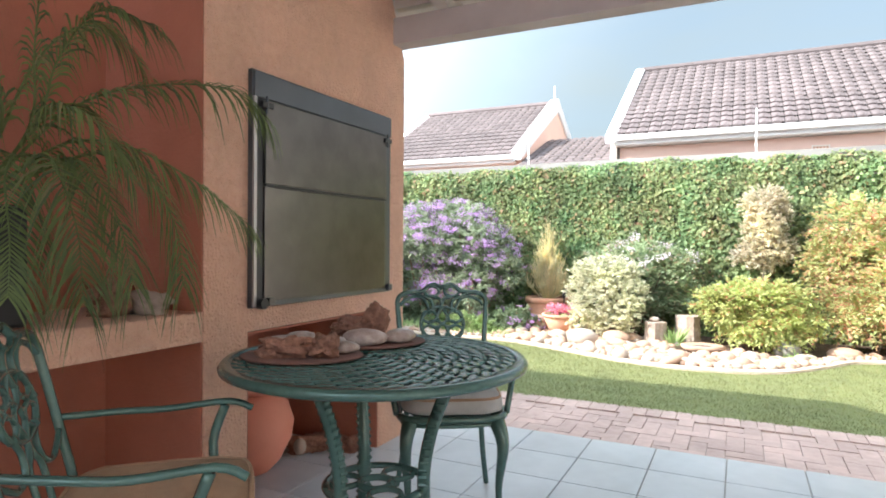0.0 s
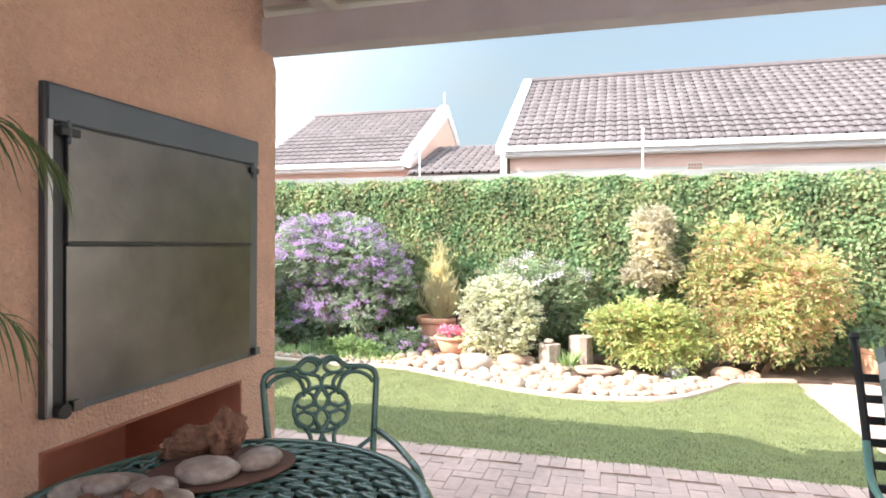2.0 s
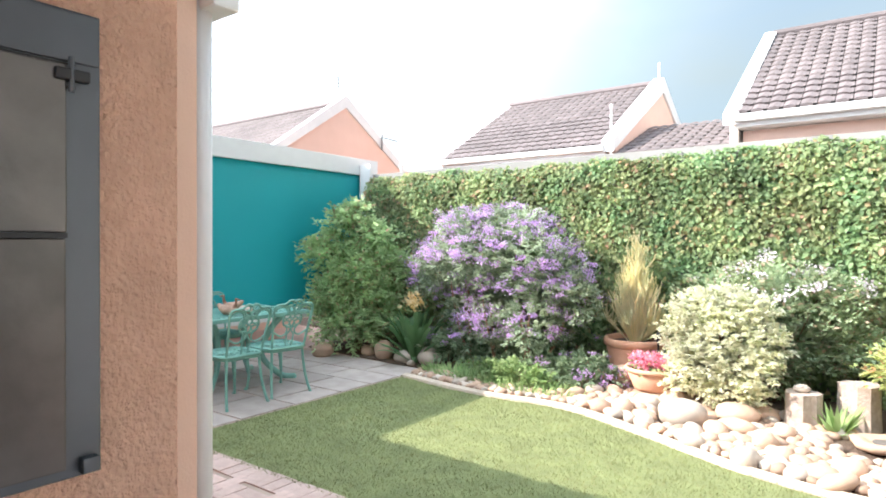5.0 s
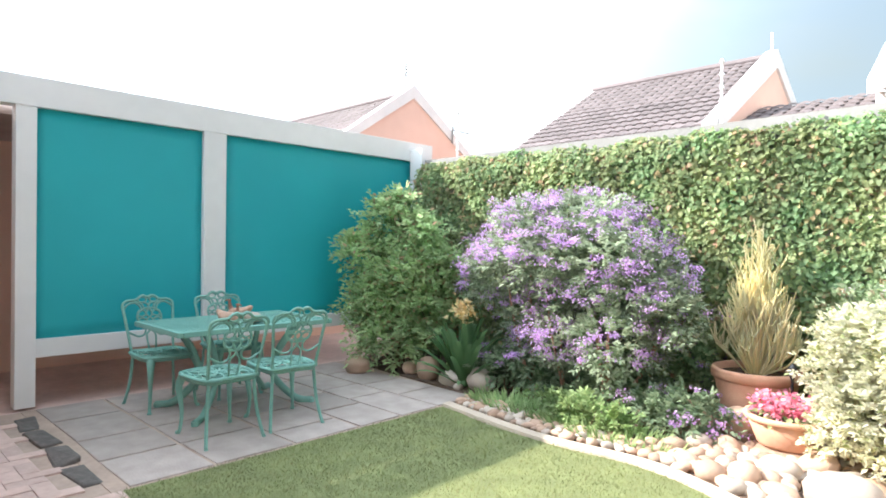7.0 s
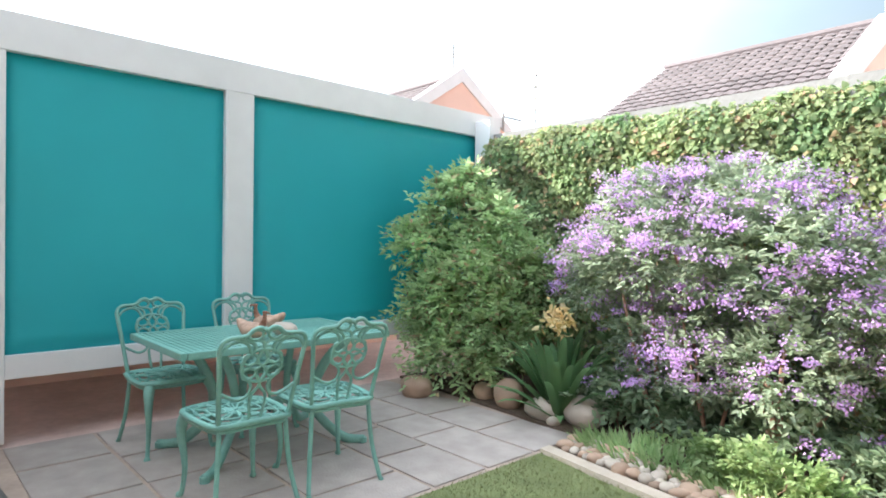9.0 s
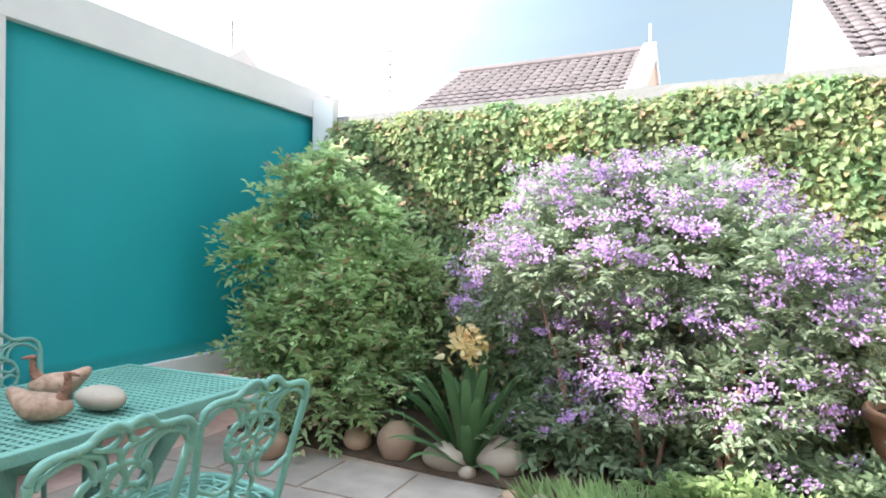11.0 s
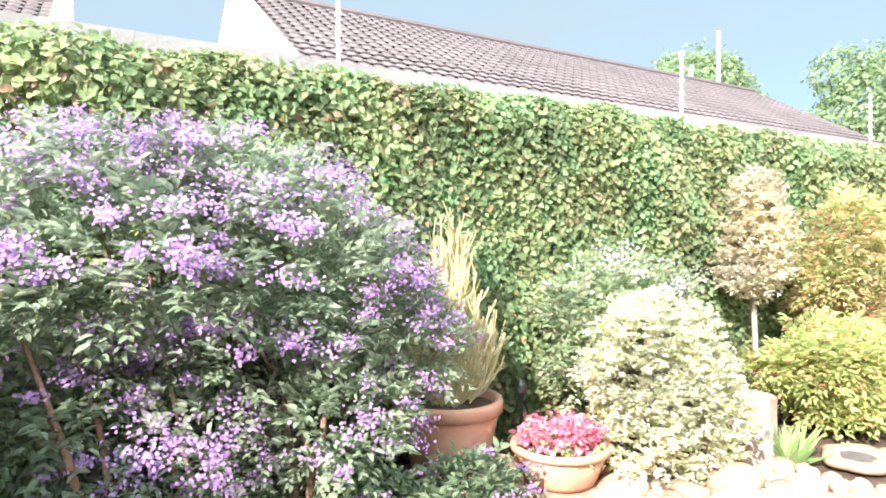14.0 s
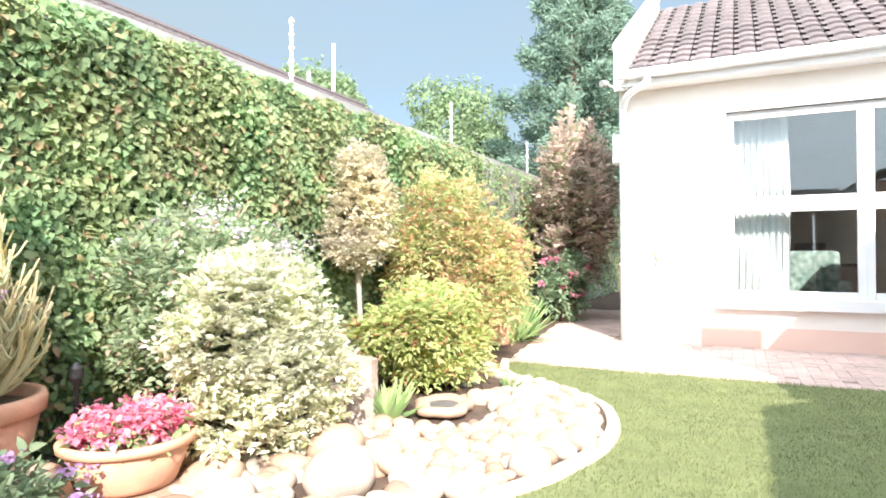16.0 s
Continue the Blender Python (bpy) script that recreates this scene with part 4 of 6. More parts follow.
# ---- cast metal furniture ----
def cast_chair(name, label, at, rz, m, arms=False, cushion=None, group="", high=0.90, wide=0.42):
    e = empty(name, label, "chair", at, rz, group)
    hw, hd = wide / 2, 0.21

    def bp(w, z):
        return Vector((-hd + 0.01 - 0.13 * max(0, z - 0.44) / 0.46, w, z))

    def line(pts, r, n=6, closed=False, bm=None):
        path = curve([bp(w, z) for w, z in pts], n, closed)
        if closed:
            path.append(path[0])
        return tube(path, r, 6, bm)
    def at(a, b):
        return (a * hw, high - b * 0.21)

    def cast(pts, r, n=4, closed=False):
        return line([at(*q) for q in pts], r, n, closed)

    def oval(a, b, ra, rb, count=10):
        return [(a + ra * math.cos(2 * math.pi * i / count), b + rb * math.sin(2 * math.pi * i / count)) for i in range(count)]
    low = (high - 0.43) / 0.21
    for s in (-1, 1):
        part("back_post", cast([(s * 0.82, low), (s * 0.90, low * 0.62), (s * 0.99, 0.55), (s * 1.0, 0.40)], 0.0125, 5), m, e, smooth=True)
    part("crest", cast([(-1.0, 0.40), (-0.95, 0.28), (-0.80, 0.20), (-0.56, 0.19), (-0.42, 0.16), (-0.30, 0.06), (-0.16, 0.02), (0, 0.08), (0.16, 0.02), (0.30, 0.06), (0.42, 0.16), (0.56, 0.19), (0.80, 0.20), (0.95, 0.28), (1.0, 0.40)], 0.0115), m, e, smooth=True)
    part("knot", cast([(-0.03, 0.06), (0.03, 0.10)], 0.017, 2), m, e, smooth=True)
    med = part("medallion", cast(oval(0, 0.88, 0.48, 0.37, 14), 0.0085, 3, True), m, e, smooth=True)
    for a, b, ra, rb in ((-0.29, 0.72, 0.16, 0.13), (0.29, 0.72, 0.16, 0.13), (-0.29, 1.04, 0.16, 0.13), (0.29, 1.04, 0.16, 0.13), (-0.17, 0.88, 0.13, 0.07), (0.17, 0.88, 0.13, 0.07), (0, 0.70, 0.11, 0.17), (0, 1.06, 0.11, 0.17)):
        part("ring", cast(oval(a, b, ra, rb, 8), 0.0068, 2, True), m, med, smooth=True)
    for s in (-1, 1):
        part("loop", cast(oval(s * 0.23, 0.17, 0.17, 0.11), 0.0075, 3, True), m, e, smooth=True)
        for pts in (((0.93, 0.48), (0.86, 0.38), (0.70, 0.30), (0.52, 0.29), (0.38, 0.38), (0.31, 0.52), (0.30, 0.62)),
                    ((0.58, 0.21), (0.44, 0.28), (0.26, 0.36), (0.21, 0.50), (0.30, 0.60)),
                    ((0.22, 0.29), (0.06, 0.33), (0.0, 0.46), (0.05, 0.60), (0.14, 0.72)),
                    ((0.30, 1.16), (0.20, 1.34), (0.26, 1.55), (0.48, 1.62), (0.70, 1.52), (0.86, 1.42)),
                    ((0.12, 1.06), (0.0, 1.26), (0.05, 1.42), (0.18, 1.62), (0.12, low))):
            part("scroll", cast([(s * a, b) for a, b in pts], 0.0082), m, e, smooth=True)
        for a, b in ((0.30, 0.61), (0.30, 1.16), (0.46, 0.88), (0.57, 0.20)):
            part("boss", cast([(s * a - 0.025, b), (s * a + 0.025, b)], 0.0125, 2), m, e, smooth=True)
    outline = [(-hd, -hw * 0.82), (-hd * 0.2, -hw), (hd * 0.75, -hw * 0.98), (hd, -hw * 0.6), (hd * 1.06, 0), (hd, hw * 0.6), (hd * 0.75, hw * 0.98), (-hd * 0.2, hw), (-hd, hw * 0.82), (-hd * 1.02, 0)]
    rim = curve([(x, y, 0.44) for x, y in outline], 4, True)
    rim.append(rim[0])
    part("seat_rim", tube(rim, 0.015, 8), m, e, smooth=True)
    for q in (0.22, 0.56, 0.80):
        ring = [Vector((p.x * q, p.y * q, 0.445)) for p in rim]
        part("seat_ring", tube(ring, 0.0065, 5), m, e)
    for i in range(0, len(rim) - 1, 2):
        p = rim[i]
        a = Vector((p.x * 0.05, p.y * 0.05, 0.445))
        c2 = Vector((p.x * 0.97, p.y * 0.97, 0.443))
        mid = (a + c2) / 2 + Vector((-p.y, p.x, 0)) * 0.12 * (1 if i % 4 else -1)
        part("seat_bar", tube(curve([a, mid, c2], 3), 0.0065, 5), m, e)
    part("apron", tube([Vector((p.x * 0.95, p.y * 0.95, 0.415)) for p in rim], 0.010, 6), m, e, smooth=True)
    for s in (-1, 1):
        part("leg", tube(curve([(hd * 0.82, s * hw * 0.80, 0.43), (hd * 1.05, s * hw * 0.90, 0.34), (hd * 0.92, s * hw * 0.85, 0.16), (hd * 0.98, s * hw * 0.9, 0.025), (hd * 1.10, s * hw * 0.95, 0.008)], 4), [0.034, 0.033, 0.031, 0.028, 0.025, 0.022, 0.019, 0.016, 0.014, 0.013, 0.012, 0.012, 0.012, 0.013, 0.016, 0.019, 0.012], 8), m, e, "cabriole front leg", smooth=True)
        part("leg", tube(curve([(-hd * 0.92, s * hw * 0.78, 0.43), (-hd * 1.0, s * hw * 0.86, 0.2), (-hd * 1.22, s * hw * 0.98, 0.02), (-hd * 1.3, s * hw, 0.008)], 4), 0.0125, 8), m, e, smooth=True)
        if arms:
            part("armrest", tube(curve([bp(s * hw * 0.95, 0.66), (-hd * 0.6, s * hw * 1.12, 0.655), (0, s * hw * 1.2, 0.65), (hd * 0.75, s * hw * 1.2, 0.66), (hd * 1.05, s * hw * 1.22, 0.635)], 4), 0.014, 8, flat=0.7), m, e, smooth=True)
            part("arm_support", tube(curve([(hd * 0.7, s * hw * 1.2, 0.65), (hd * 0.55, s * hw * 1.16, 0.55), (hd * 0.62, s * hw * 1.05, 0.44)], 4), 0.013, 8), m, e, smooth=True)
    if cushion:
        rings, bm = [], bmesh.new()
        for q, z in ((0.30, 0.458), (0.90, 0.458), (0.985, 0.468), (1.0, 0.485), (0.99, 0.505), (0.955, 0.518), (0.80, 0.530), (0.50, 0.540), (0.20, 0.543)):
            ring = []
            for i in range(40):
                c, t = math.cos(2 * math.pi * i / 40), math.sin(2 * math.pi * i / 40)
                ring.append(bm.verts.new((0.01 + hd * 1.06 * q * math.copysign(abs(c) ** 0.42, c), hw * 0.98 * q * math.copysign(abs(t) ** 0.42, t), z + 0.003 * noise.noise(Vector((c * 3, t * 3, q))))))
            rings.append(ring)
        for a, b in zip(rings, rings[1:]):
            for i in range(40):
                bm.faces.new((a[i], a[(i + 1) % 40], b[(i + 1) % 40], b[i]))
        edge = [v.co * 1.0 for v in rings[5]]
        bm.faces.new(rings[0][::-1])
        bm.faces.new(rings[-1])
        cu = part("cushion", bm, cushion, e, "flat piped seat cushion", smooth=True)
        part("piping", tube(edge + [edge[0]], 0.0055, 6), M_TAN, cu)
    return e


cast_chair("dining_chair", "dark green cast metal armchair with a grey seat cushion", (0.68, -0.60, PF), -58, M_IRON, True, M_CUSHION, "chairs round the patio table", 0.93, 0.42)
cast_chair("dining_chair", "weathered green cast metal armchair with a tan seat cushion", (0.52, -1.90, PF), 43, M_IRON, True, M_TAN, "chairs round the patio table", 0.93, 0.45)

TZ, TC, TR = 0.75, (0.695, -1.185), 0.50
rt = empty("round_table", "dark green cast metal round table with a pierced top", "table", (TC[0], TC[1], PF))
part("rim", lathe([(TR - 0.04, TZ - 0.022), (TR - 0.014, TZ - 0.032), (TR - 0.002, TZ - 0.026), (TR, TZ - 0.014), (TR - 0.010, TZ - 0.002), (TR - 0.04, TZ - 0.002), (TR - 0.04, TZ - 0.022)], 72), M_IRON, rt, "raised rounded rim", smooth=True)
bm = bmesh.new()
step = 0.0488
for r in range(1, 10):
    rad = r * step
    num = max(6, int(2 * math.pi * rad / 0.062))
    for i in range(num):
        a = 2 * math.pi * (i + 0.5 * (r % 2)) / num
        w = math.pi / num
        pts = [(rad + step * 0.42, a - w * 1.0), (rad + step * 0.20, a - w * 0.75), (rad + step * 0.16, a - w * 0.1), (rad - step * 0.16, a + w * 0.1), (rad - step * 0.20, a + w * 0.75), (rad - step * 0.42, a + w * 1.0)]
        tube([(q * math.cos(b), q * math.sin(b), TZ - 0.008) for q, b in pts], 0.0135, 6, bm, 0.42)
        pts = [(rad + step * 0.5, a + w * 0.55), (rad + step * 0.1, a + w * 0.8), (rad - step * 0.5, a + w * 0.45)]
        tube([(q * math.cos(b), q * math.sin(b), TZ - 0.009) for q, b in pts], 0.0115, 6, bm, 0.42)
part("lattice_top", bm, M_IRON, rt, "pierced swirl pattern top", smooth=True)
part("under_ring", lathe([(0.20, TZ - 0.05), (0.235, TZ - 0.05), (0.235, TZ - 0.025), (0.20, TZ - 0.025), (0.20, TZ - 0.05)], 32), M_IRON, rt)
for i in range(3):
    a = math.radians(18 + 120 * i)
    ca, sa = math.cos(a), math.sin(a)
    path = curve([(0.29 * ca, 0.29 * sa, TZ - 0.03), (0.245 * ca, 0.245 * sa, 0.66), (0.185 * ca, 0.185 * sa, 0.50), (0.160 * ca, 0.160 * sa, 0.33), (0.185 * ca, 0.185 * sa, 0.16), (0.27 * ca, 0.27 * sa, 0.05), (0.33 * ca, 0.33 * sa, 0.02)], 7)
    leg = part("leg", tube(path, 0.022, 10), M_IRON, rt, "beaded bowed leg", smooth=True)
    for j in range(2, len(path) - 3):
        out = (path[j] - Vector((0, 0, path[j].z))).normalized()
        for sg in (-1, 1):
            q = path[j] + Vector((-sa, ca, 0)) * sg * 0.019
            part("bead", tube([q - out * 0.013, q + out * 0.013], 0.0065, 6), M_IRON, leg)
    part("scroll", tube(curve([(0.25 * ca, 0.25 * sa, TZ - 0.03), (0.205 * ca, 0.205 * sa, 0.69), (0.19 * ca, 0.19 * sa, 0.655), (0.215 * ca, 0.215 * sa, 0.64)], 4), 0.013, 8), M_IRON, leg, smooth=True)
    part("foot", tube([(0.33 * ca, 0.33 * sa, 0.0), (0.33 * ca, 0.33 * sa, 0.035)], 0.026, 10), M_IRON, leg)
RZ = 0.32
for r in (0.165, 0.052):
    part("stretcher_ring", tube([(r * math.cos(2 * math.pi * i / 36), r * math.sin(2 * math.pi * i / 36), RZ) for i in range(37)], 0.016, 8, flat=0.7), M_IRON, rt, smooth=True)
for i in range(3):
    a = math.radians(18 + 60 + 120 * i)
    c = Vector((0.108 * math.cos(a), 0.108 * math.sin(a), RZ))
    part("stretcher_scroll", tube([c + Vector((0.052 * math.cos(2 * math.pi * j / 16), 0.052 * math.sin(2 * math.pi * j / 16), 0)) for j in range(17)], 0.010, 6), M_IRON, rt, smooth=True)


def placemat(x, y, rx, ry, rz):
    bm = lathe([(0.001, 0), (0.98, 0), (1.0, 0.003), (0.98, 0.007), (0.001, 0.006)], 40)
    for v in bm.verts:
        v.co.x, v.co.y = v.co.x * rx, v.co.y * ry
    ob = tagged(link("placemat", bm, M_PLACEMAT, smooth=True), "oval brown woven placemat on the round table", "placemat")
    ob.matrix_basis = pose(x, y, PF + TZ + 0.001, 0, 0, rz)


def driftwood(at, s, seed, rz, m=M_DRIFT, name="driftwood", label="gnarled reddish driftwood piece"):
    bm = bmesh.new()
    bmesh.ops.create_icosphere(bm, subdivisions=4, radius=1.0)
    off = Vector((seed * 7.3, seed * 1.9, seed * 3.1))
    for v in bm.verts:
        q = v.co.copy()
        f = 1 + 0.75 * noise.noise(q * 1.3 + off) + 0.7 * (0.35 - abs(noise.noise(q * 3.3 + off))) + 0.4 * (0.3 - abs(noise.noise(q * 8.0 + off)))
        v.co = Vector((q.x * f * s[0], q.y * f * s[1], q.z * f * s[2]))
    low = min(v.co.z for v in bm.verts)
    for v in bm.verts:
        v.co.z = max(v.co.z, low * 0.6)
    low = min(v.co.z for v in bm.verts)
    ob = tagged(link(name, bm, m, smooth=True), label, name.replace("_", " "))
    ob.matrix_basis = pose(at[0], at[1], at[2] - low, 0, 0, rz)
    return ob


def shell(at, s, rz, tilt=0, label="pale pearly abalone shell"):
    bm = bmesh.new()
    bmesh.ops.create_icosphere(bm, subdivisions=3, radius=1.0)
    for v in bm.verts:
        q = v.co.copy()
        ridge = 1 + 0.06 * math.sin(math.atan2(q.y, q.x) * 9) + 0.10 * noise.noise(q * 2.2 + Vector((rz, s * 90, 0)))
        z = q.z * 0.78 if q.z > 0 else q.z * 0.35
        if q.z > 0.55:
            z -= (q.z - 0.55) * 0.25
        v.co = Vector((q.x * s * 1.35 * ridge * (1 + 0.15 * q.y), q.y * s * ridge, z * s))
    ob = tagged(link("shell", bm, M_SHELL, smooth=True), label, "shell")
    ob.matrix_basis = pose(at[0], at[1], at[2] + s * 0.33, tilt, 0, rz)


def shell_bowl(at, r, rz):
    bm = lathe([(r * 0.35, 0), (r * 0.8, r * 0.14), (r, r * 0.40), (r * 0.97, r * 0.45), (r * 0.9, r * 0.40), (r * 0.7, r * 0.20), (r * 0.2, r * 0.08)], 26)
    for v in bm.verts:
        v.co.x *= 1.25
    ob = tagged(link("shell_bowl", bm, M_SHELL, smooth=True), "open upturned abalone shell used as a bowl", "shell")
    ob.matrix_basis = pose(*at, 0, 0, rz)


ZT = PF + TZ + 0.009
placemat(0.500, -1.33, 0.20, 0.15, 25)
placemat(0.560, -1.00, 0.20, 0.145, 50)
driftwood((0.500, -1.40, ZT), (0.07, 0.032, 0.032), 1, 30)
driftwood((0.600, -1.34, ZT), (0.04, 0.035, 0.036), 4, 70)
driftwood((0.420, -0.93, ZT), (0.08, 0.04, 0.036), 7, 60)
driftwood((0.500, -0.90, ZT), (0.042, 0.036, 0.062), 9, 10)
shell_bowl((0.430, -1.27, ZT), 0.085, 30)
shell((0.450, -1.275, ZT + 0.028), 0.036, 40, label="pale shell lying in an upturned shell")
shell((0.530, -1.22, ZT), 0.046, 60)
shell((0.605, -1.245, ZT), 0.038, 10, label="small flat pale shell on the placemat")
shell((0.580, -1.09, ZT), 0.058, 20, label="long pale pearly shell on the placemat")
shell((0.660, -0.97, ZT), 0.050, 80)

# niche under the grill
pot = empty("clay_pot", "round terracotta clay pot standing in the niche", "pot", (-0.385, -0.65, PF))
part("body", lathe([(0.10, 0), (0.15, 0.05), (0.205, 0.16), (0.215, 0.24), (0.19, 0.32), (0.135, 0.37), (0.115, 0.385)], 36), M_TERRA, pot, smooth=True)
part("rim", lathe([(0.112, 0.383), (0.135, 0.40), (0.14, 0.415), (0.125, 0.42), (0.105, 0.405), (0.10, 0.30), (0.1, 0.28)], 36), M_TERRA, pot, smooth=True)
# black disc paints the shade in the pot's hollow
part("inside", lathe([(0.001, 0.30), (0.10, 0.30), (0.10, 0.29), (0.001, 0.29)], 24), M_BLACK, pot)
driftwood((-0.26, -0.27, PF), (0.12, 0.06, 0.042), 12, 40)
driftwood((-0.12, -0.19, PF), (0.07, 0.05, 0.035), 15, 10)
egg = new("egg_stone", stone_mesh(3, "egg_stone", M_STONE2, 0.03))
egg.matrix_basis = pose(-0.30, -0.37, PF + 0.044) @ Matrix.Diagonal((0.035, 0.035, 0.045, 1))
tagged(egg, "pale egg shaped stone on the tiled floor", "stone")

# ledge with the palm
LZ = 0.952
pl = empty("palm_planter", "feathery green palm in a black planter on the ledge", "potted palm", (-0.30, -2.14, LZ))
part("planter", box(-0.20, -0.30, 0, 0.17, 0.32, 0.36, 0.012), M_BLACK, pl, "black rectangular planter")
part("soil", box(-0.18, -0.28, 0.33, 0.15, 0.30, 0.365), M_SOIL, pl)


def frond(parent, pts, leaflets=46, ln=0.20, r=0.0055):
    """One feather leaf: an arching midrib with two rows of narrow leaflets that bend over and hang."""
    path = curve([PALM_HEART] + list(pts), 9)
    m = len(path)
    fr = part("frond", tube(path, [r * (1 - 0.8 * i / (m - 1)) for i in range(m)], 5), L_PALM, parent)
    verts, faces = [], []
    for i in range(leaflets):
        f = 0.20 + 0.80 * i / (leaflets - 1)
        q = f * (m - 1)
        k0 = min(int(q), m - 2)
        p, d = path[k0].lerp(path[k0 + 1], q - k0), (path[k0 + 1] - path[k0]).normalized()
        s = d.cross(Vector((0, 0, 1)))
        s = s.normalized() if s.length > 0.05 else Vector((1, 0, 0))
        size = ln * random.uniform(0.8, 1.2) * (0.55 + 0.45 * math.sin(math.pi * min(1, f * 0.95)))
        for sg in (-1, 1):
            way = (s * sg * 0.75 + d * (0.55 + 0.4 * f) + Vector((0, 0, 0.25)) + Vector((random.gauss(0, 0.1), random.gauss(0, 0.1), random.gauss(0, 0.1)))).normalized()
            sag, across, b = random.uniform(0.7, 1.25), (d * 0.8 - s * sg * 0.3).normalized(), len(verts)
            for j, w in enumerate((0.0022, 0.0042, 0.0036, 0.0020, 0.0004)):
                g = j / 4
                c = p + way * size * g * (1 - 0.25 * g * sag) - Vector((0, 0, size * sag * 0.75 * g * g))
                verts += [c - across * w, c + across * w]
            faces += [(b + 2 * j, b + 2 * j + 1, b + 2 * j + 3, b + 2 * j + 2) for j in range(4)]
    raw("feathering", verts, faces, L_PALM, fr, "stuff")


PALM_HEART = (0.06, 0.22, 0.35)
random.seed(31)
for pts in (((0.16, 0.43, 0.66), (0.34, 0.57, 0.76), (0.51, 0.77, 0.78), (0.58, 0.86, 0.70)),
            ((0.18, 0.38, 0.54), (0.30, 0.50, 0.57), (0.47, 0.64, 0.47), (0.61, 0.76, 0.32)),
            ((0.14, 0.36, 0.63), (0.20, 0.39, 0.82), (0.31, 0.45, 0.97), (0.45, 0.52, 0.92)),
            ((0.12, 0.35, 0.61), (0.13, 0.36, 0.87), (0.16, 0.38, 1.15), (0.25, 0.42, 1.28)),
            ((0.25, 0.36, 0.50), (0.38, 0.38, 0.45), (0.46, 0.41, 0.30), (0.50, 0.42, 0.14)),
            ((0.19, 0.44, 0.52), (0.32, 0.56, 0.52), (0.43, 0.62, 0.32), (0.46, 0.63, 0.12)),
            ((0.25, 0.30, 0.50), (0.40, 0.27, 0.44), (0.50, 0.26, 0.27), (0.52, 0.26, 0.10)),
            ((0.23, 0.24, 0.50), (0.33, 0.17, 0.42), (0.41, 0.14, 0.26), (0.44, 0.12, 0.12)),
            ((0.15, 0.26, 0.64), (0.14, 0.15, 0.75), (0.18, 0.0, 0.78), (0.22, -0.12, 0.66)),
            ((0.08, 0.36, 0.76), (0.09, 0.48, 0.94), (0.12, 0.60, 0.99), (0.16, 0.70, 0.89)),
            ((0.10, 0.28, 0.62), (0.06, 0.25, 0.89), (0.03, 0.22, 1.16), (0.05, 0.10, 1.26)),
            ((0.10, 0.10, 0.60), (0.16, -0.10, 0.72), (0.24, -0.35, 0.68), (0.30, -0.50, 0.50)),
            ((0.16, 0.33, 0.58), (0.26, 0.36, 0.66), (0.38, 0.40, 0.60), (0.47, 0.44, 0.44))):
    frond(pl, [Vector(q) for q in pts])
driftwood((-0.20, -1.52, LZ - 0.002), (0.06, 0.05, 0.065), 21, 0, M_DRIFT, "seed_cone", "brown speckled seed cone on the ledge")
driftwood((-0.15, -1.42, LZ - 0.002), (0.075, 0.045, 0.04), 22, 30, M_WOOD, "seed_cone", "dark speckled seed cone on the ledge")

# ladder-back patio chair
lc = empty("lounge_chair", "black slatted reclining chair with a striped cushion", "chair", (2.65, -0.45, PF), -90)
lc.scale = (0.88, 0.88, 0.88)
for s in (-0.27, 0.27):
    part("back_rail", tube([(-0.30, s, 0.30), (-0.53, s, 0.9), (-0.63, s, 1.17)], 0.016, 8), M_BLACK, lc)
    part("finial", lathe([(0.001, -0.02), (0.018, -0.012), (0.02, 0.0), (0.012, 0.016), (0.001, 0.02)], 12), M_BLACK, lc).matrix_basis = pose(-0.632, s, 1.18)
    part("leg", tube(curve([(-0.32, s, 0.36), (-0.36, s, 0.2), (-0.42, s, 0.0)], 3), 0.015, 8), M_BLACK, lc)
    part("leg", tube(curve([(0.28, s, 0.38), (0.30, s, 0.2), (0.28, s, 0.0)], 3), 0.015, 8), M_BLACK, lc)
    part("seat_rail", tube([(-0.32, s, 0.36), (0.30, s, 0.38)], 0.014, 8), M_BLACK, lc)
    part("armrest", tube(curve([(-0.46, s * 1.05, 0.80), (-0.34, s * 1.1, 0.66), (0.0, s * 1.1, 0.62), (0.3, s * 1.1, 0.62)], 4), 0.014, 8), M_IRONL, lc, smooth=True)
    part("arm_post", tube([(0.27, s * 1.1, 0.62), (0.27, s * 1.02, 0.38)], 0.013, 8), M_BLACK, lc)
for i in range(9):
    f = i / 9
    x, z = -0.34 - 0.27 * f, 0.40 + 0.70 * f
    part("slat", box(x - 0.006, -0.27, z - 0.016, x + 0.006, 0.27, z + 0.016), M_BLACK, lc)
for i in range(7):
    part("slat", box(-0.28 + i * 0.085, -0.27, 0.372, -0.24 + i * 0.085, 0.27, 0.384), M_BLACK, lc)
M_STRIPE = mat("pale_stripe", (0.70, 0.68, 0.66), 0.9, None, 40, 0.4, 0.2, 200)
M_SAGE = mat("sage_stripe", (0.32, 0.36, 0.33), 0.9, None, 40, 0.4, 0.2, 200)
cu = part("seat_cushion", box(-0.27, -0.25, 0.386, 0.30, 0.25, 0.46, 0.02), M_STRIPE, lc, "striped seat cushion")
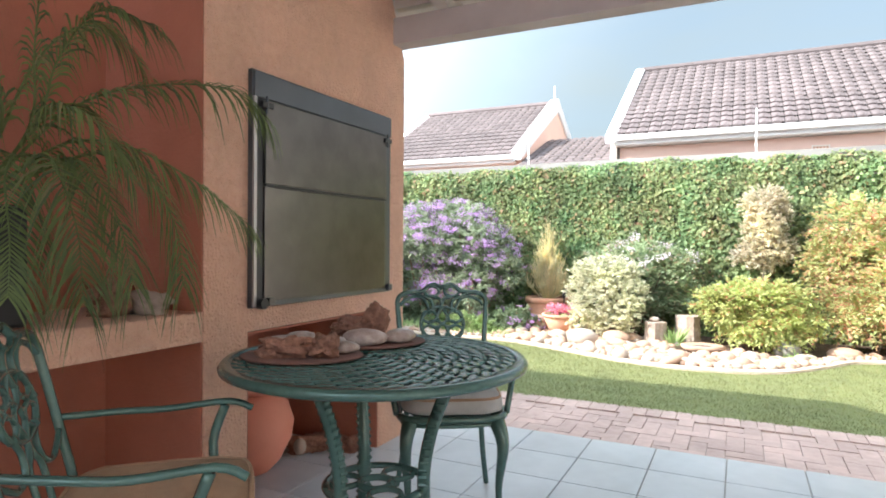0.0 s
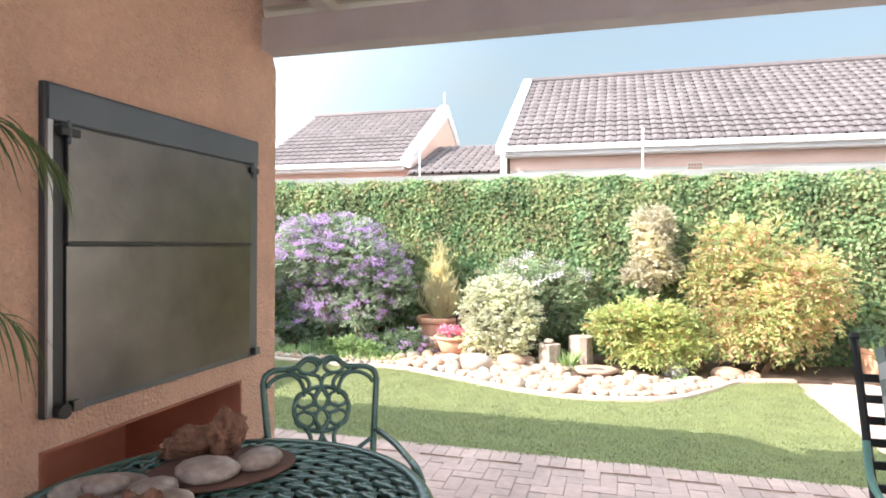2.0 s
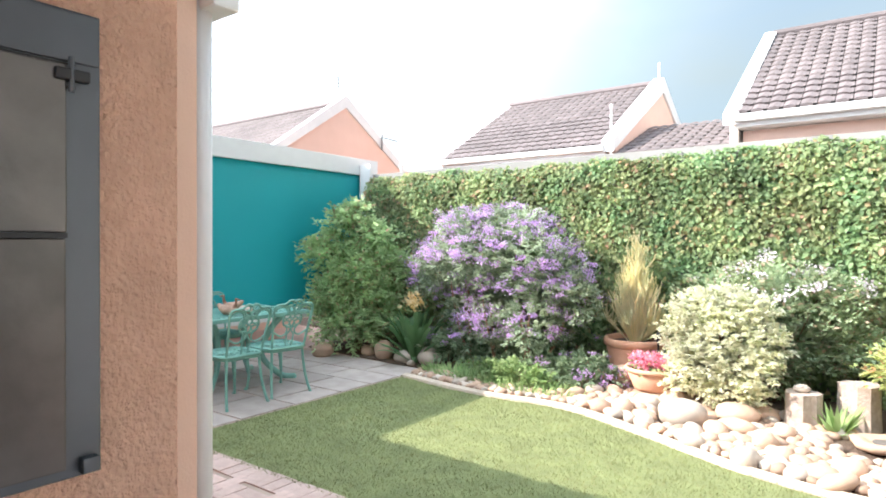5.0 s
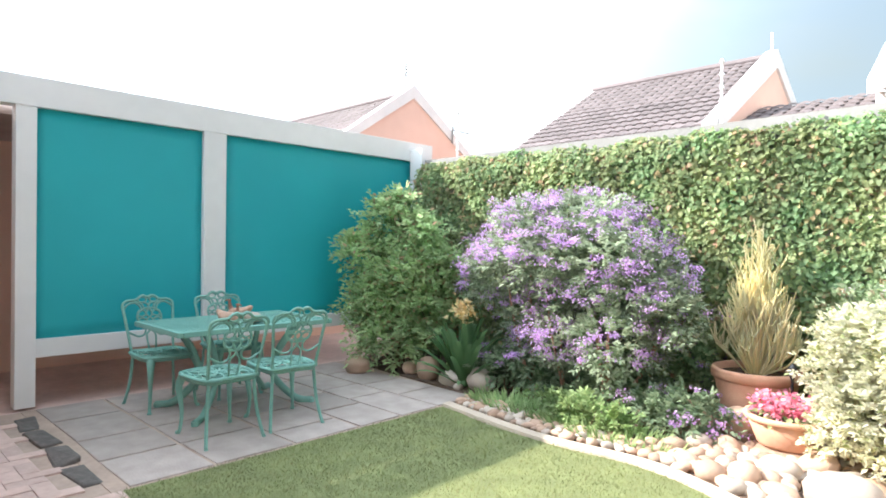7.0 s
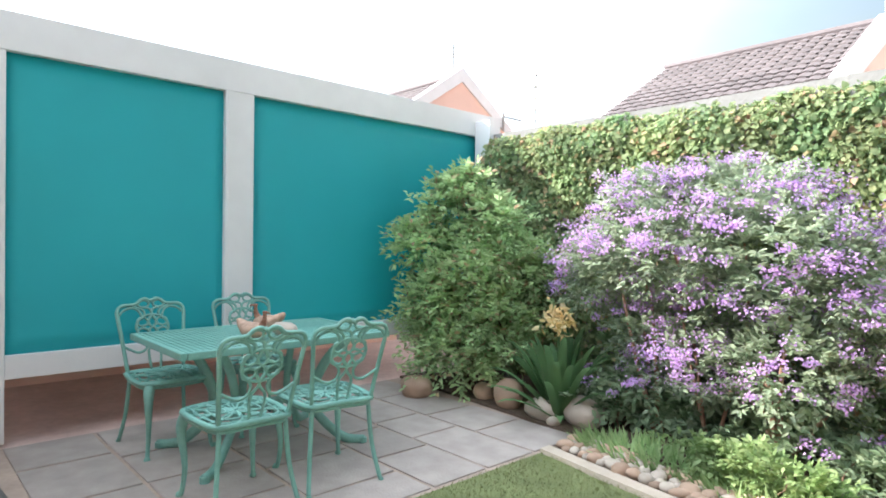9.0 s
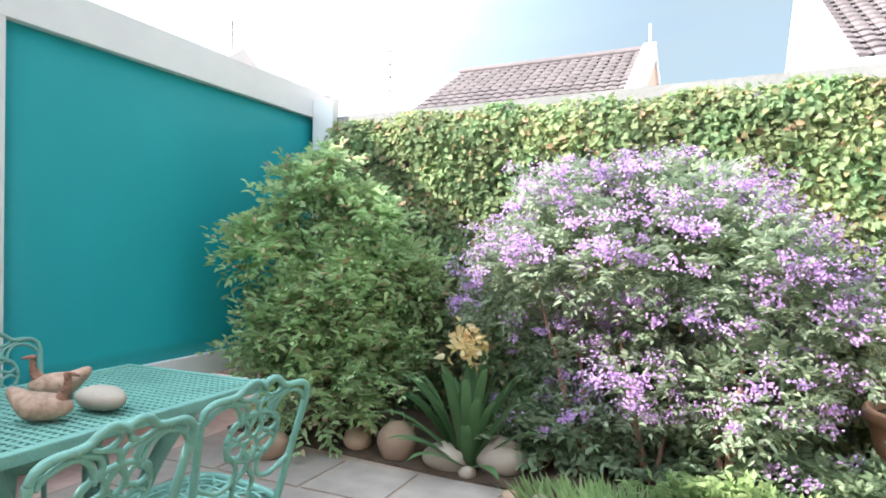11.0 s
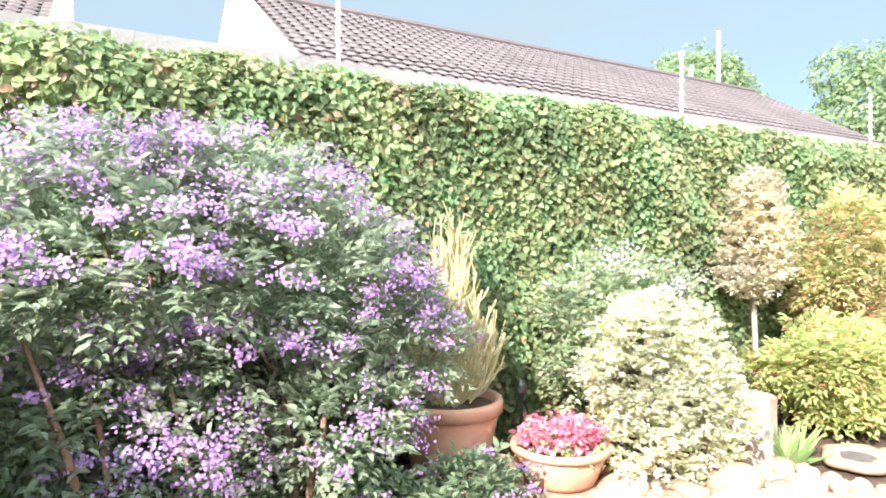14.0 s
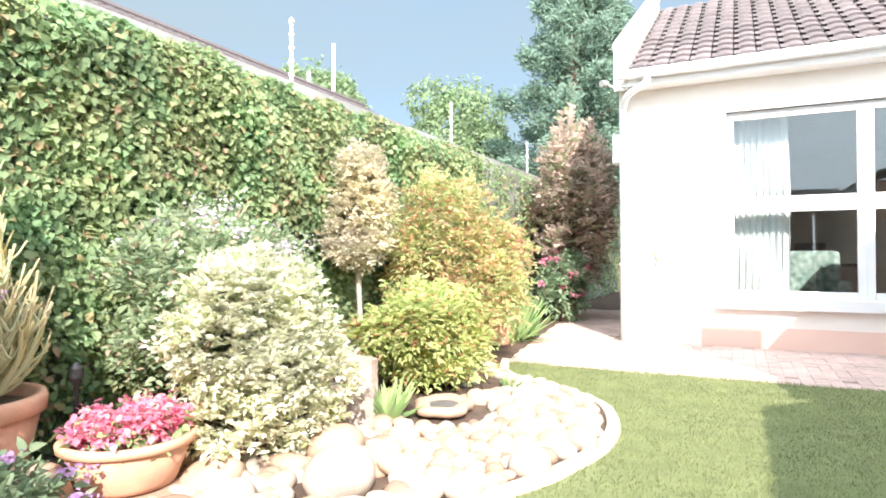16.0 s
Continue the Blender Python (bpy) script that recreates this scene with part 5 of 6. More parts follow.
for i in range(12):
    f = i / 12
    a, b = Vector((-0.305 - 0.27 * f, 0, 0.44 + 0.70 * f)), Vector((-0.305 - 0.27 * (f + 1 / 12), 0, 0.44 + 0.70 * (f + 1 / 12)))
    bm = prism([(a.x, a.z), (b.x, b.z), (b.x + 0.075, b.z + 0.028), (a.x + 0.075, a.z + 0.028)], -0.215, 0.215, "y")
    part("back_cushion_stripe", bm, M_SAGE if i % 2 else M_STRIPE, lc)
part("back_cushion_face", prism([(-0.228, 0.47), (-0.498, 1.17), (-0.46, 1.18), (-0.192, 0.485)], -0.21, 0.21, "y"), M_PLACEMAT, lc, "brown face of the back cushion")

# ---- terrace furniture ----
gt2 = empty("garden_table", "pale green cast metal rectangular table with a lattice top", "table", (-4.03, 3.08, 0))
TX, TY, T2 = 0.44, 0.66, 0.715
for a in ((-TX, -TY, TX, -TY + 0.035), (-TX, TY - 0.035, TX, TY), (-TX, -TY + 0.036, -TX + 0.035, TY - 0.036), (TX - 0.035, -TY + 0.036, TX, TY - 0.036)):
    part("edge_bar", box(a[0], a[1], T2 - 0.04, a[2], a[3], T2, 0.006), M_IRONL, gt2)
bm = bmesh.new()
for i in range(1, 26):
    x = -TX + 0.02 + i * (2 * TX - 0.04) / 26
    box(x - 0.008, -TY + 0.03, T2 - 0.022, x + 0.008, TY - 0.03, T2 - 0.006, 0, bm)
for i in range(1, 38):
    y = -TY + 0.02 + i * (2 * TY - 0.04) / 38
    box(-TX + 0.03, y - 0.008, T2 - 0.020, TX - 0.03, y + 0.008, T2 - 0.004, 0, bm)
part("lattice_top", bm, M_IRONL, gt2)
for sx in (-1, 1):
    for sy in (-1, 1):
        leg = part("leg", tube(curve([(sx * TX * 0.72, sy * TY * 0.62, T2 - 0.03), (sx * TX * 0.50, sy * TY * 0.45, 0.50), (sx * TX * 0.36, sy * TY * 0.38, 0.26), (sx * TX * 0.62, sy * TY * 0.60, 0.05), (sx * TX * 0.85, sy * TY * 0.78, 0.02)], 5), 0.024, 8, flat=1.3), M_IRONL, gt2, smooth=True)
        part("foot", tube([(sx * TX * 0.83, sy * TY * 0.765, 0.0), (sx * TX * 0.83, sy * TY * 0.765, 0.035)], 0.028, 10), M_IRONL, leg)
part("stretcher", tube([(0, -TY * 0.40, 0.28), (0, TY * 0.40, 0.28)], 0.016, 8), M_IRONL, gt2)
for s in (-1, 1):
    part("stretcher", tube([(-TX * 0.38, s * TY * 0.39, 0.28), (TX * 0.38, s * TY * 0.39, 0.28)], 0.016, 8), M_IRONL, gt2)

c0 = cast_chair("garden_chair", "pale green cast metal chair with a pierced seat", (-3.36, 2.61, 0), 180, M_IRONL, group="chairs round the garden table")
for x, y, rz in ((-3.38, 3.13, 174), (-4.42, 2.63, 2), (-4.45, 3.24, -3)):
    copy_thing(c0, pose(x, y, 0, 0, 0, rz))


def duck(at, s, rz, m, label):
    """A carved bird: a plump body with a raised tail, a thin straight neck and a small head."""
    e = empty("duck_ornament", label, "ornament", at, rz)
    bm = bmesh.new()
    bmesh.ops.create_icosphere(bm, subdivisions=3, radius=1.0)
    for v in bm.verts:
        q = v.co.copy()
        v.co = Vector((q.x * 0.16, q.y * 0.085, 0.065 + q.z * (0.065 if q.z < 0 else 0.07)))
        if q.x < -0.3:
            v.co.z += 0.11 * (-q.x - 0.3)
            v.co.y *= 1 - 0.6 * (-q.x - 0.3)
    bmesh.ops.scale(bm, vec=(s, s, s), verts=bm.verts[:])
    body = part("body", bm, m, e, smooth=True)
    neck = tube([Vector(q) * s for q in curve([(0.105, 0, 0.10), (0.13, 0, 0.15), (0.135, 0, 0.20), (0.132, 0, 0.235)], 3)], [q * s for q in (0.034, 0.03, 0.026, 0.022, 0.019, 0.017, 0.016, 0.017, 0.020, 0.014)], 10)
    part("neck", neck, M_DRIFT, e, "thin reddish neck", smooth=True)
    part("bill", tube([Vector(q) * s for q in ((0.14, 0, 0.225), (0.165, 0, 0.222), (0.19, 0, 0.216))], [0.012 * s, 0.010 * s, 0.006 * s], 8), M_DRIFT, e, smooth=True)


duck((-3.86, 2.92, T2), 0.70, 25, M_DUCK, "carved brown wooden duck on the garden table")
duck((-4.12, 3.16, T2), 0.70, -140, M_DUCK, "carved wooden duck turned away on the garden table")
rk = new("stone", stone_mesh(8, "stone", M_STONE2, 0.2))
rk.matrix_basis = pose(-3.80, 3.10, T2 + 0.042) @ Matrix.Diagonal((0.11, 0.075, 0.045, 1))
tagged(rk, "flat pale stone on the garden table", "stone")

# ---- boulders, stumps, basin ----
def boulder(x, y, sx, sy, sz, seed, m=M_STONE, label="rounded tan boulder at the bed's edge", rz=0):
    ob = new("boulder", stone_mesh(seed, "boulder", m, 0.16, 3))
    ob.matrix_basis = pose(x, y, sz * 0.72, 0, 0, rz) @ Matrix.Diagonal((sx, sy, sz, 1))
    tagged(ob, label, "boulder")


boulder(-4.36, 4.62, 0.17, 0.12, 0.10, 31, label="rounded tan boulder on the flagstones")
boulder(-3.60, 4.93, 0.12, 0.10, 0.14, 32, label="upright tan boulder at the bed's edge")
boulder(-3.92, 4.98, 0.10, 0.08, 0.08, 33)
boulder(-3.26, 4.92, 0.15, 0.11, 0.085, 34, M_STONE2, "pale rounded boulder at the bed's edge")
boulder(-2.94, 4.98, 0.145, 0.12, 0.125, 35, M_STONE2, "pale rounded boulder at the bed's edge")
boulder(-3.08, 4.82, 0.05, 0.045, 0.04, 36, M_STONE2, "small pale stone at the bed's edge")
boulder(-0.95, 5.05, 0.15, 0.13, 0.13, 37)
boulder(-0.70, 5.22, 0.16, 0.13, 0.14, 38)
boulder(-1.75, 5.0, 0.12, 0.10, 0.07, 39, M_STONE2, "pale boulder among the groundcover")
boulder(-1.95, 4.96, 0.10, 0.08, 0.06, 40, M_STONE2, "pale boulder among the groundcover")
boulder(-0.30, 4.62, 0.12, 0.09, 0.08, 41, M_STONE2, "pale smooth boulder among the pebbles")
boulder(0.08, 4.35, 0.19, 0.15, 0.12, 42, M_STONE2, "large pale boulder among the pebbles", 20)
boulder(0.42, 4.62, 0.16, 0.13, 0.10, 43)
boulder(2.25, 4.75, 0.14, 0.12, 0.10, 44, M_CONC, "grey boulder beside the yellow bush")
boulder(2.80, 4.82, 0.17, 0.11, 0.075, 45, M_STONE, "long tan boulder at the lawn's edge")


def stump(x, y, r, h, seed, label):
    bm = lathe([(r * 1.05, 0), (r, h * 0.3), (r * 0.97, h * 0.7), (r * 0.98, h), (r * 0.6, h + 0.004), (0.001, h - 0.004)], 22)
    for v in bm.verts:
        a = math.atan2(v.co.y, v.co.x)
        f = 1 + 0.10 * math.sin(a * 3 + seed) + 0.05 * math.sin(a * 9 + seed) + 0.04 * math.sin(a * 17)
        v.co.x, v.co.y = v.co.x * f, v.co.y * f
    ob = tagged(link("tree_stump", bm, M_WOOD), label, "tree stump")
    ob.matrix_basis = pose(x, y, 0.012)
    return ob


stump(0.85, 4.82, 0.125, 0.27, 1, "weathered grey wooden stump among the pebbles")
stump(1.22, 5.06, 0.14, 0.34, 5, "weathered wooden stump behind the fern")
cap = new("stone", stone_mesh(50, "stone", M_STONE2, 0.15))
cap.matrix_basis = pose(0.85, 4.82, 0.31) @ Matrix.Diagonal((0.06, 0.05, 0.035, 1))
tagged(cap, "small pale stone on top of the stump", "stone")
bb = empty("bird_bath", "low round stone bird basin among the pebbles", "bird bath", (1.40, 4.50, 0.03))
bm = lathe([(0.17, 0), (0.205, 0.02), (0.21, 0.05), (0.18, 0.065), (0.13, 0.058), (0.09, 0.04), (0.001, 0.035)], 30)
for v in bm.verts:
    a = math.atan2(v.co.y, v.co.x)
    f = 1 + 0.12 * math.sin(a * 2 + 1) + 0.07 * math.sin(a * 5) + 0.03 * math.sin(a * 9)
    v.co.x, v.co.y = v.co.x * f, v.co.y * f
part("basin", bm, M_STONE, bb, smooth=True)
part("water", lathe([(0.001, 0.046), (0.10, 0.046), (0.10, 0.04), (0.001, 0.04)], 24), M_DARKWOOD, bb)


# ---- plants ----
def shrub(name, label, at, heap, sprays, length, pairs, leafsize, material, seed, stems=5, flowers=None, long=2.0, stem_r=0.014, inner=0.5, bark=M_TRUNK, droop=0.5, rise=0.35, angle=0.9, root=0.1):
    """A bush: stems from the ground into its lobes, a crown of leafy sprays with gaps between them, and flower heads."""
    e = empty(name, label, "shrub", (at[0], at[1], 0.0))
    random.seed(seed)
    for l in sorted(heap, key=lambda q: -q[2])[:stems]:
        branches("stem", (l[0] * root, l[1] * root, 0.0), [(l[0] * 0.95, l[1] * 0.95, l[2] + l[5] * 0.3)], stem_r, bark, e)
    p, d = shell_points(sprays, heap, inner, 0.04)
    at2, al, fc = spray_leaves(p - d * length * 0.5, d + np.array([0, 0, rise]), length, pairs, droop, angle)
    at2[:, 2] = np.maximum(at2[:, 2], 0.02)
    leaf_mesh("foliage", at2, fc, leafsize, material, e, long, 0.12, 0.25, along=al)
    if flowers:
        fm, num, per, spread, fs, lowest = flowers
        q, qd = shell_points(num * 3, heap, 0.95, lowest)
        keep = (qd[:, 1] < 0.6) & (qd[:, 2] > -0.35)
        q, qd = q[keep][:num] + qd[keep][:num] * 0.06, qd[keep][:num]
        scale = np.repeat(RNG.uniform(0.5, 1.35, (len(q), 1)), per, 0)
        pts = np.repeat(q, per, 0) + RNG.normal(0, spread, (len(q) * per, 3)) * np.array([1.2, 1.2, 0.7]) * scale
        leaf_mesh("blossom", pts, np.repeat(qd, per, 0) + np.array([0, 0, 0.5]), fs, fm, e, 1.05, 0.05, 0.6)
    return e


def lobed(rx, ry, h, count, seed, size=0.45, lift=0.0):
    return lobes_of((0, 0, lift + (h - lift) / 2), rx, ry, (h - lift) / 2, count, seed, size)


# lobes as x, y, z and half-sizes
NANDINA = [(0, 0, 1.0, 0.46, 0.42, 0.5), (-0.18, -0.05, 1.66, 0.3, 0.3, 0.24), (0.22, 0.05, 1.5, 0.3, 0.3, 0.22), (-0.42, -0.22, 1.3, 0.26, 0.26, 0.24), (0.42, 0.18, 1.12, 0.3, 0.28, 0.26), (-0.2, -0.2, 0.8, 0.36, 0.34, 0.34), (0.3, 0.02, 0.62, 0.36, 0.32, 0.32), (0.02, -0.2, 0.36, 0.4, 0.34, 0.28), (0.0, 0, 1.84, 0.16, 0.16, 0.12), (-0.5, -0.1, 0.5, 0.2, 0.2, 0.3)]
PURPLE = [(-0.28, 0.0, 1.30, 0.50, 0.46, 0.34), (0.28, 0.0, 1.28, 0.46, 0.46, 0.36), (-0.72, 0.0, 1.18, 0.34, 0.36, 0.28), (-0.48, 0.1, 1.60, 0.34, 0.32, 0.20), (0.08, 0.1, 1.62, 0.40, 0.34, 0.20), (0.68, 0.0, 1.06, 0.32, 0.34, 0.32), (0.94, -0.05, 0.86, 0.20, 0.26, 0.24), (0.50, -0.12, 0.62, 0.32, 0.28, 0.30), (0.10, 0.05, 0.96, 0.36, 0.36, 0.26), (-0.92, 0.05, 0.98, 0.22, 0.28, 0.20), (0.2, 0.3, 0.55, 0.6, 0.2, 0.45), (-0.52, 0.1, 0.70, 0.30, 0.24, 0.24), (-0.1, 0.0, 0.52, 0.34, 0.28, 0.28)]
VARIEGATED = [(0, 0, 0.60, 0.40, 0.38, 0.34), (-0.16, -0.1, 0.84, 0.24, 0.24, 0.17), (0.14, 0.0, 0.86, 0.26, 0.24, 0.16), (-0.32, -0.08, 0.62, 0.19, 0.2, 0.17), (0.32, -0.05, 0.60, 0.18, 0.2, 0.18), (-0.12, -0.24, 0.46, 0.24, 0.2, 0.18), (0.2, -0.24, 0.42, 0.24, 0.2, 0.18), (-0.26, -0.1, 0.28, 0.2, 0.2, 0.15), (0.1, -0.2, 0.22, 0.28, 0.2, 0.14), (0.0, 0.0, 0.98, 0.14, 0.14, 0.08)]
shrub("nandina_bush", "tall feathery green nandina bush beside the teal screen", (-4.20, 5.10), [tuple(0.94 * c for c in l[:2]) + (l[2],) + tuple(0.93 * c for c in l[3:]) for l in NANDINA], 1700, 0.22, 6, 0.062, L_NANDINA, 11, 8, None, 2.1, 0.013, droop=0.30, inner=0.55, rise=0.6)
shrub("purple_shrub", "large grey-green shrub covered in purple flowers", (-2.12, 5.20), PURPLE, 2800, 0.13, 5, 0.050, L_PURPLE, 5, 3, (L_FLOWER, 440, 40, 0.030, 0.0165, 0.40), 2.1, 0.014, bark=M_BARKR, droop=0.15, rise=0.5, inner=0.55)
pb = bpy.data.objects["purple_shrub"]
random.seed(6)
for x, y in ((-0.38, 0.0), (0.42, 0.0)):
    for i in range(4):
        branches("stem", (x + random.uniform(-0.05, 0.05), y, 0), [(x + random.uniform(-0.35, 0.3), y + random.uniform(-0.1, 0.25), random.uniform(0.85, 1.25))], 0.022, M_BARKR, pb, 0.16)
shrub("low_lantana", "low trailing shrub with small purple flowers", (-1.10, 4.98), lobed(0.36, 0.26, 0.32, 7, 17), 230, 0.12, 4, 0.055, L_DUSTY, 17, 4, (L_FLOWER, 15, 26, 0.022, 0.020, 0.1), 1.9, 0.008, droop=0.2)
shrub("low_lantana", "low trailing shrub under the large purple one", (-2.75, 5.12), lobed(0.38, 0.25, 0.42, 7, 18), 190, 0.14, 4, 0.06, L_DUSTY, 18, 4, (L_FLOWER, 9, 26, 0.022, 0.022, 0.2), 1.9, 0.008, droop=0.2)
shrub("variegated_bush", "rounded cream and green variegated bush", (0.24, 5.02), VARIEGATED, 3000, 0.075, 4, 0.036, L_CREAM, 31, 6, None, 1.6, 0.018, inner=0.62, droop=0.2, rise=0.5, angle=1.1)
shrub("lilac_shrub", "loose grey-green shrub with pale lilac flowers", (0.52, 5.52), lobed(0.80, 0.36, 1.36, 14, 37, 0.42), 1500, 0.17, 5, 0.050, L_LILAC, 37, 6, (L_WHITEF, 42, 30, 0.036, 0.026, 0.95), 1.9, 0.012, droop=0.2, rise=0.6)
shrub("yellow_bush", "low yellow-green bush with reddish tips", (1.92, 4.95), lobed(0.62, 0.46, 0.92, 12, 41, 0.42), 1500, 0.16, 5, 0.052, L_YELLOW, 41, 6, None, 2.2, 0.012, droop=0.35)
shrub("autumn_bush", "large rounded bush in yellow, orange and green", (3.20, 5.22), lobed(0.80, 0.64, 1.92, 18, 43, 0.40), 2700, 0.19, 5, 0.054, L_AUTUMN, 43, 8, None, 2.3, 0.018, droop=0.4)
shrub("rose_bush", "dark rose bush with pink flowers by the path", (7.1, 5.25), lobed(0.55, 0.35, 1.15, 9, 47), 420, 0.18, 4, 0.075, L_DUSTY, 47, 6, (L_PINK, 12, 16, 0.03, 0.05, 0.4), 1.6, 0.012)
shrub("photinia_bush", "tall bush with reddish new leaves beside the path", (7.8, 5.3), lobed(1.15, 0.66, 3.5, 22, 53, 0.36), 2200, 0.22, 4, 0.10, L_RED, 53, 8, None, 1.9, 0.03, droop=0.1, rise=0.7)


def blade_clump(name, label, at, rx, ry, count, size, material, seed, long=7.0, spread=1.0, category="plant"):
    """Many narrow blades rising from a patch of ground and leaning outwards."""
    e = empty(name, label, category, (at[0], at[1], 0.0))
    g = np.random.default_rng(seed)
    a, r = g.uniform(0, 2 * math.pi, count), np.sqrt(g.uniform(0, 1, count))
    p = np.stack([rx * r * np.cos(a), ry * r * np.sin(a), np.full(count, 0.005)], 1)
    al = np.stack([np.cos(a) * spread * r, np.sin(a) * spread * r, np.full(count, 1.3)], 1) + g.normal(0, 0.35, (count, 3))
    leaf_mesh("foliage", p, np.stack([-al[:, 0], -al[:, 1] - 0.4, np.full(count, 0.6)], 1), size, material, e, long, 0.15, 0.3, along=al * 2.5, fold=0.03)
    return e


blade_clump("groundcover", "bright green upright groundcover at the bed's front", (-2.15, 4.66), 0.60, 0.18, 620, 0.13, L_COVER, 21)
blade_clump("groundcover", "bright green leafy groundcover with upright blades", (-1.40, 4.56), 0.55, 0.18, 520, 0.12, L_COVER, 22)
shrub("groundcover", "pale green low leafy plants at the bed's front", (-1.62, 4.68), lobed(0.50, 0.20, 0.26, 8, 24), 260, 0.10, 4, 0.045, L_COVER, 24, 2, None, 1.7, 0.004, droop=0.1)
shrub("groundcover", "low green cover under the purple shrub", (-2.0, 5.25), lobed(0.85, 0.40, 0.26, 12, 25), 420, 0.13, 4, 0.06, L_DUSTY, 25, 2, None, 1.9, 0.004, droop=0.1)
blade_clump("strap_clump", "clump of green strap leaves beside the path", (4.75, 5.25), 0.40, 0.2, 220, 0.5, L_COVER, 57, 11.0, 1.6)
blade_clump("fern", "small bright green fern beside the stump", (1.08, 4.72), 0.05, 0.05, 46, 0.24, L_COVER, 59, 5.5, 2.2)
blade_clump("tuft", "small pale tuft among the pebbles", (2.32, 4.35), 0.12, 0.08, 150, 0.09, L_COVER, 61, 6.0, 1.4)

# tree trained to a bare stem with a clipped double crown
tp = empty("topiary", "cream variegated topiary standard on a bare stem", "topiary", (2.04, 5.58, 0))
part("trunk", tube(curve([(0, 0, 0), (0.02, 0, 0.5), (-0.01, 0.01, 1.1), (0.01, 0, 1.7)], 5), 0.022, 8), M_STONE2, tp, smooth=True)
heap = lobes_of((0, 0, 1.14), 0.35, 0.35, 0.27, 9, 71, 0.45) + [(0, 0, 1.36, 0.24, 0.24, 0.16)] + lobes_of((0.0, 0, 1.62), 0.27, 0.27, 0.40, 10, 72, 0.45)
p, d = shell_points(1900, heap, 0.6)
p, al, d = spray_leaves(p - d * 0.03, d + np.array([0, 0, 0.4]), 0.07, 4, 0.15, 1.1)
leaf_mesh("foliage", p, d, 0.036, L_PALE, tp, 1.6, 0.12, 0.25, along=al)
part("planter", lathe([(0.13, 0), (0.17, 0.18), (0.18, 0.34), (0.17, 0.36), (0.15, 0.34), (0.001, 0.33)], 24), M_CONC, tp, "grey planter", smooth=True)

# clivia
cl = empty("clivia", "dark strap-leaved clivia with a yellow-orange flower head", "flower", (-3.13, 4.95, 0.0))
random.seed(3)
for i in range(56):
    a, out, ln = random.uniform(0, 2 * math.pi), random.uniform(0.12, 0.56), random.uniform(0.45, 0.80)
    d, rise = Vector((math.cos(a), math.sin(a), 0)), math.sqrt(max(0.04, ln * ln - out * out))
    side, rows = Vector((-math.sin(a), math.cos(a), 0)), []
    bm = bmesh.new()
    for j in range(8):
        f = j / 7
        p = d * (0.03 + out * f) + Vector((0, 0, 0.01 + rise * (1.25 * f - (0.25 + 0.5 * out) * f ** 3)))
        w = 0.031 * min(1, 0.55 + f * 1.4) * (1 - f ** 5) + 0.001
        rows.append([bm.verts.new(p - side * w + Vector((0, 0, 0.35 * w))), bm.verts.new(p), bm.verts.new(p + side * w + Vector((0, 0, 0.35 * w)))])
    for q, r in zip(rows, rows[1:]):
        for k in (0, 1):
            bm.faces.new((q[k], q[k + 1], r[k + 1], r[k]))
    part("strap_leaf", bm, L_STRAP, cl, smooth=True)
part("flower_stalk", tube([(0, 0, 0), (0.0, -0.02, 0.70)], 0.010, 6), L_STRAP, cl)
fp = np.array([0, -0.02, 0.74]) + RNG.normal(0, 0.05, (110, 3))
leaf_mesh("flower_head", fp, fp - np.array([0, 0, 0.68]), 0.06, L_ORANGE, cl, 1.8, 0.1, 0.5)


def clay_planter(at, r, h, label, m):
    e = empty("flower_pot", label, "flower pot", at)
    part("body", lathe([(r * 0.66, 0), (r * 0.70, 0.02), (r * 0.92, h * 0.82), (r * 0.9, h * 0.84)], 36), m, e, smooth=True)
    part("rim", lathe([(r * 0.9, h * 0.80), (r * 0.99, h * 0.83), (r, h * 0.95), (r * 0.97, h), (r * 0.88, h * 0.99), (r * 0.85, h * 0.88), (r * 0.8, h * 0.86)], 36), m, e, smooth=True)
    part("soil", lathe([(0.001, h * 0.90), (r * 0.87, h * 0.88), (r * 0.87, h * 0.84), (0.001, h * 0.84)], 24), M_SOIL, e)
    return e


p1 = clay_planter((-0.74, 5.66, 0.012), 0.32, 0.44, "large terracotta pot holding a yellow pencil bush", M_TERRAL)
random.seed(4)
nub = []
for i in range(120):
    a, lean2 = random.uniform(0, 2 * math.pi), random.uniform(0.02, 0.33)
    z1 = 0.46 + random.uniform(0.75, 1.2) * max(0.08, 1 - lean2 / 0.36) ** 0.8
    mid = (lean2 * 0.6 * math.cos(a), lean2 * 0.6 * math.sin(a), 0.40 + (z1 - 0.4) * 0.5)
    tipp = (lean2 * math.cos(a), lean2 * math.sin(a), z1)
    nub.append((mid, tipp))
st = bmesh.new()
for mid, tipp in nub:
    tube(curve([(mid[0] * 0.3, mid[1] * 0.3, 0.38), mid, tipp], 3), 0.0055, 5, st)
    for k in range(7):
        f = random.uniform(0.2, 1.0)
        b = Vector(mid).lerp(Vector(tipp), f)
        q = b + Vector((random.uniform(-1, 1) * 0.07, random.uniform(-1, 1) * 0.07, random.uniform(0.05, 0.16)))
        tube([b, (b + q) / 2 + Vector((0, 0, -0.01)), q], 0.004, 4, st)
tagged(part("pencil_foliage", st, L_PENCIL, p1, "yellow pencil-like branching stems"), kind="stuff")
st = bmesh.new()
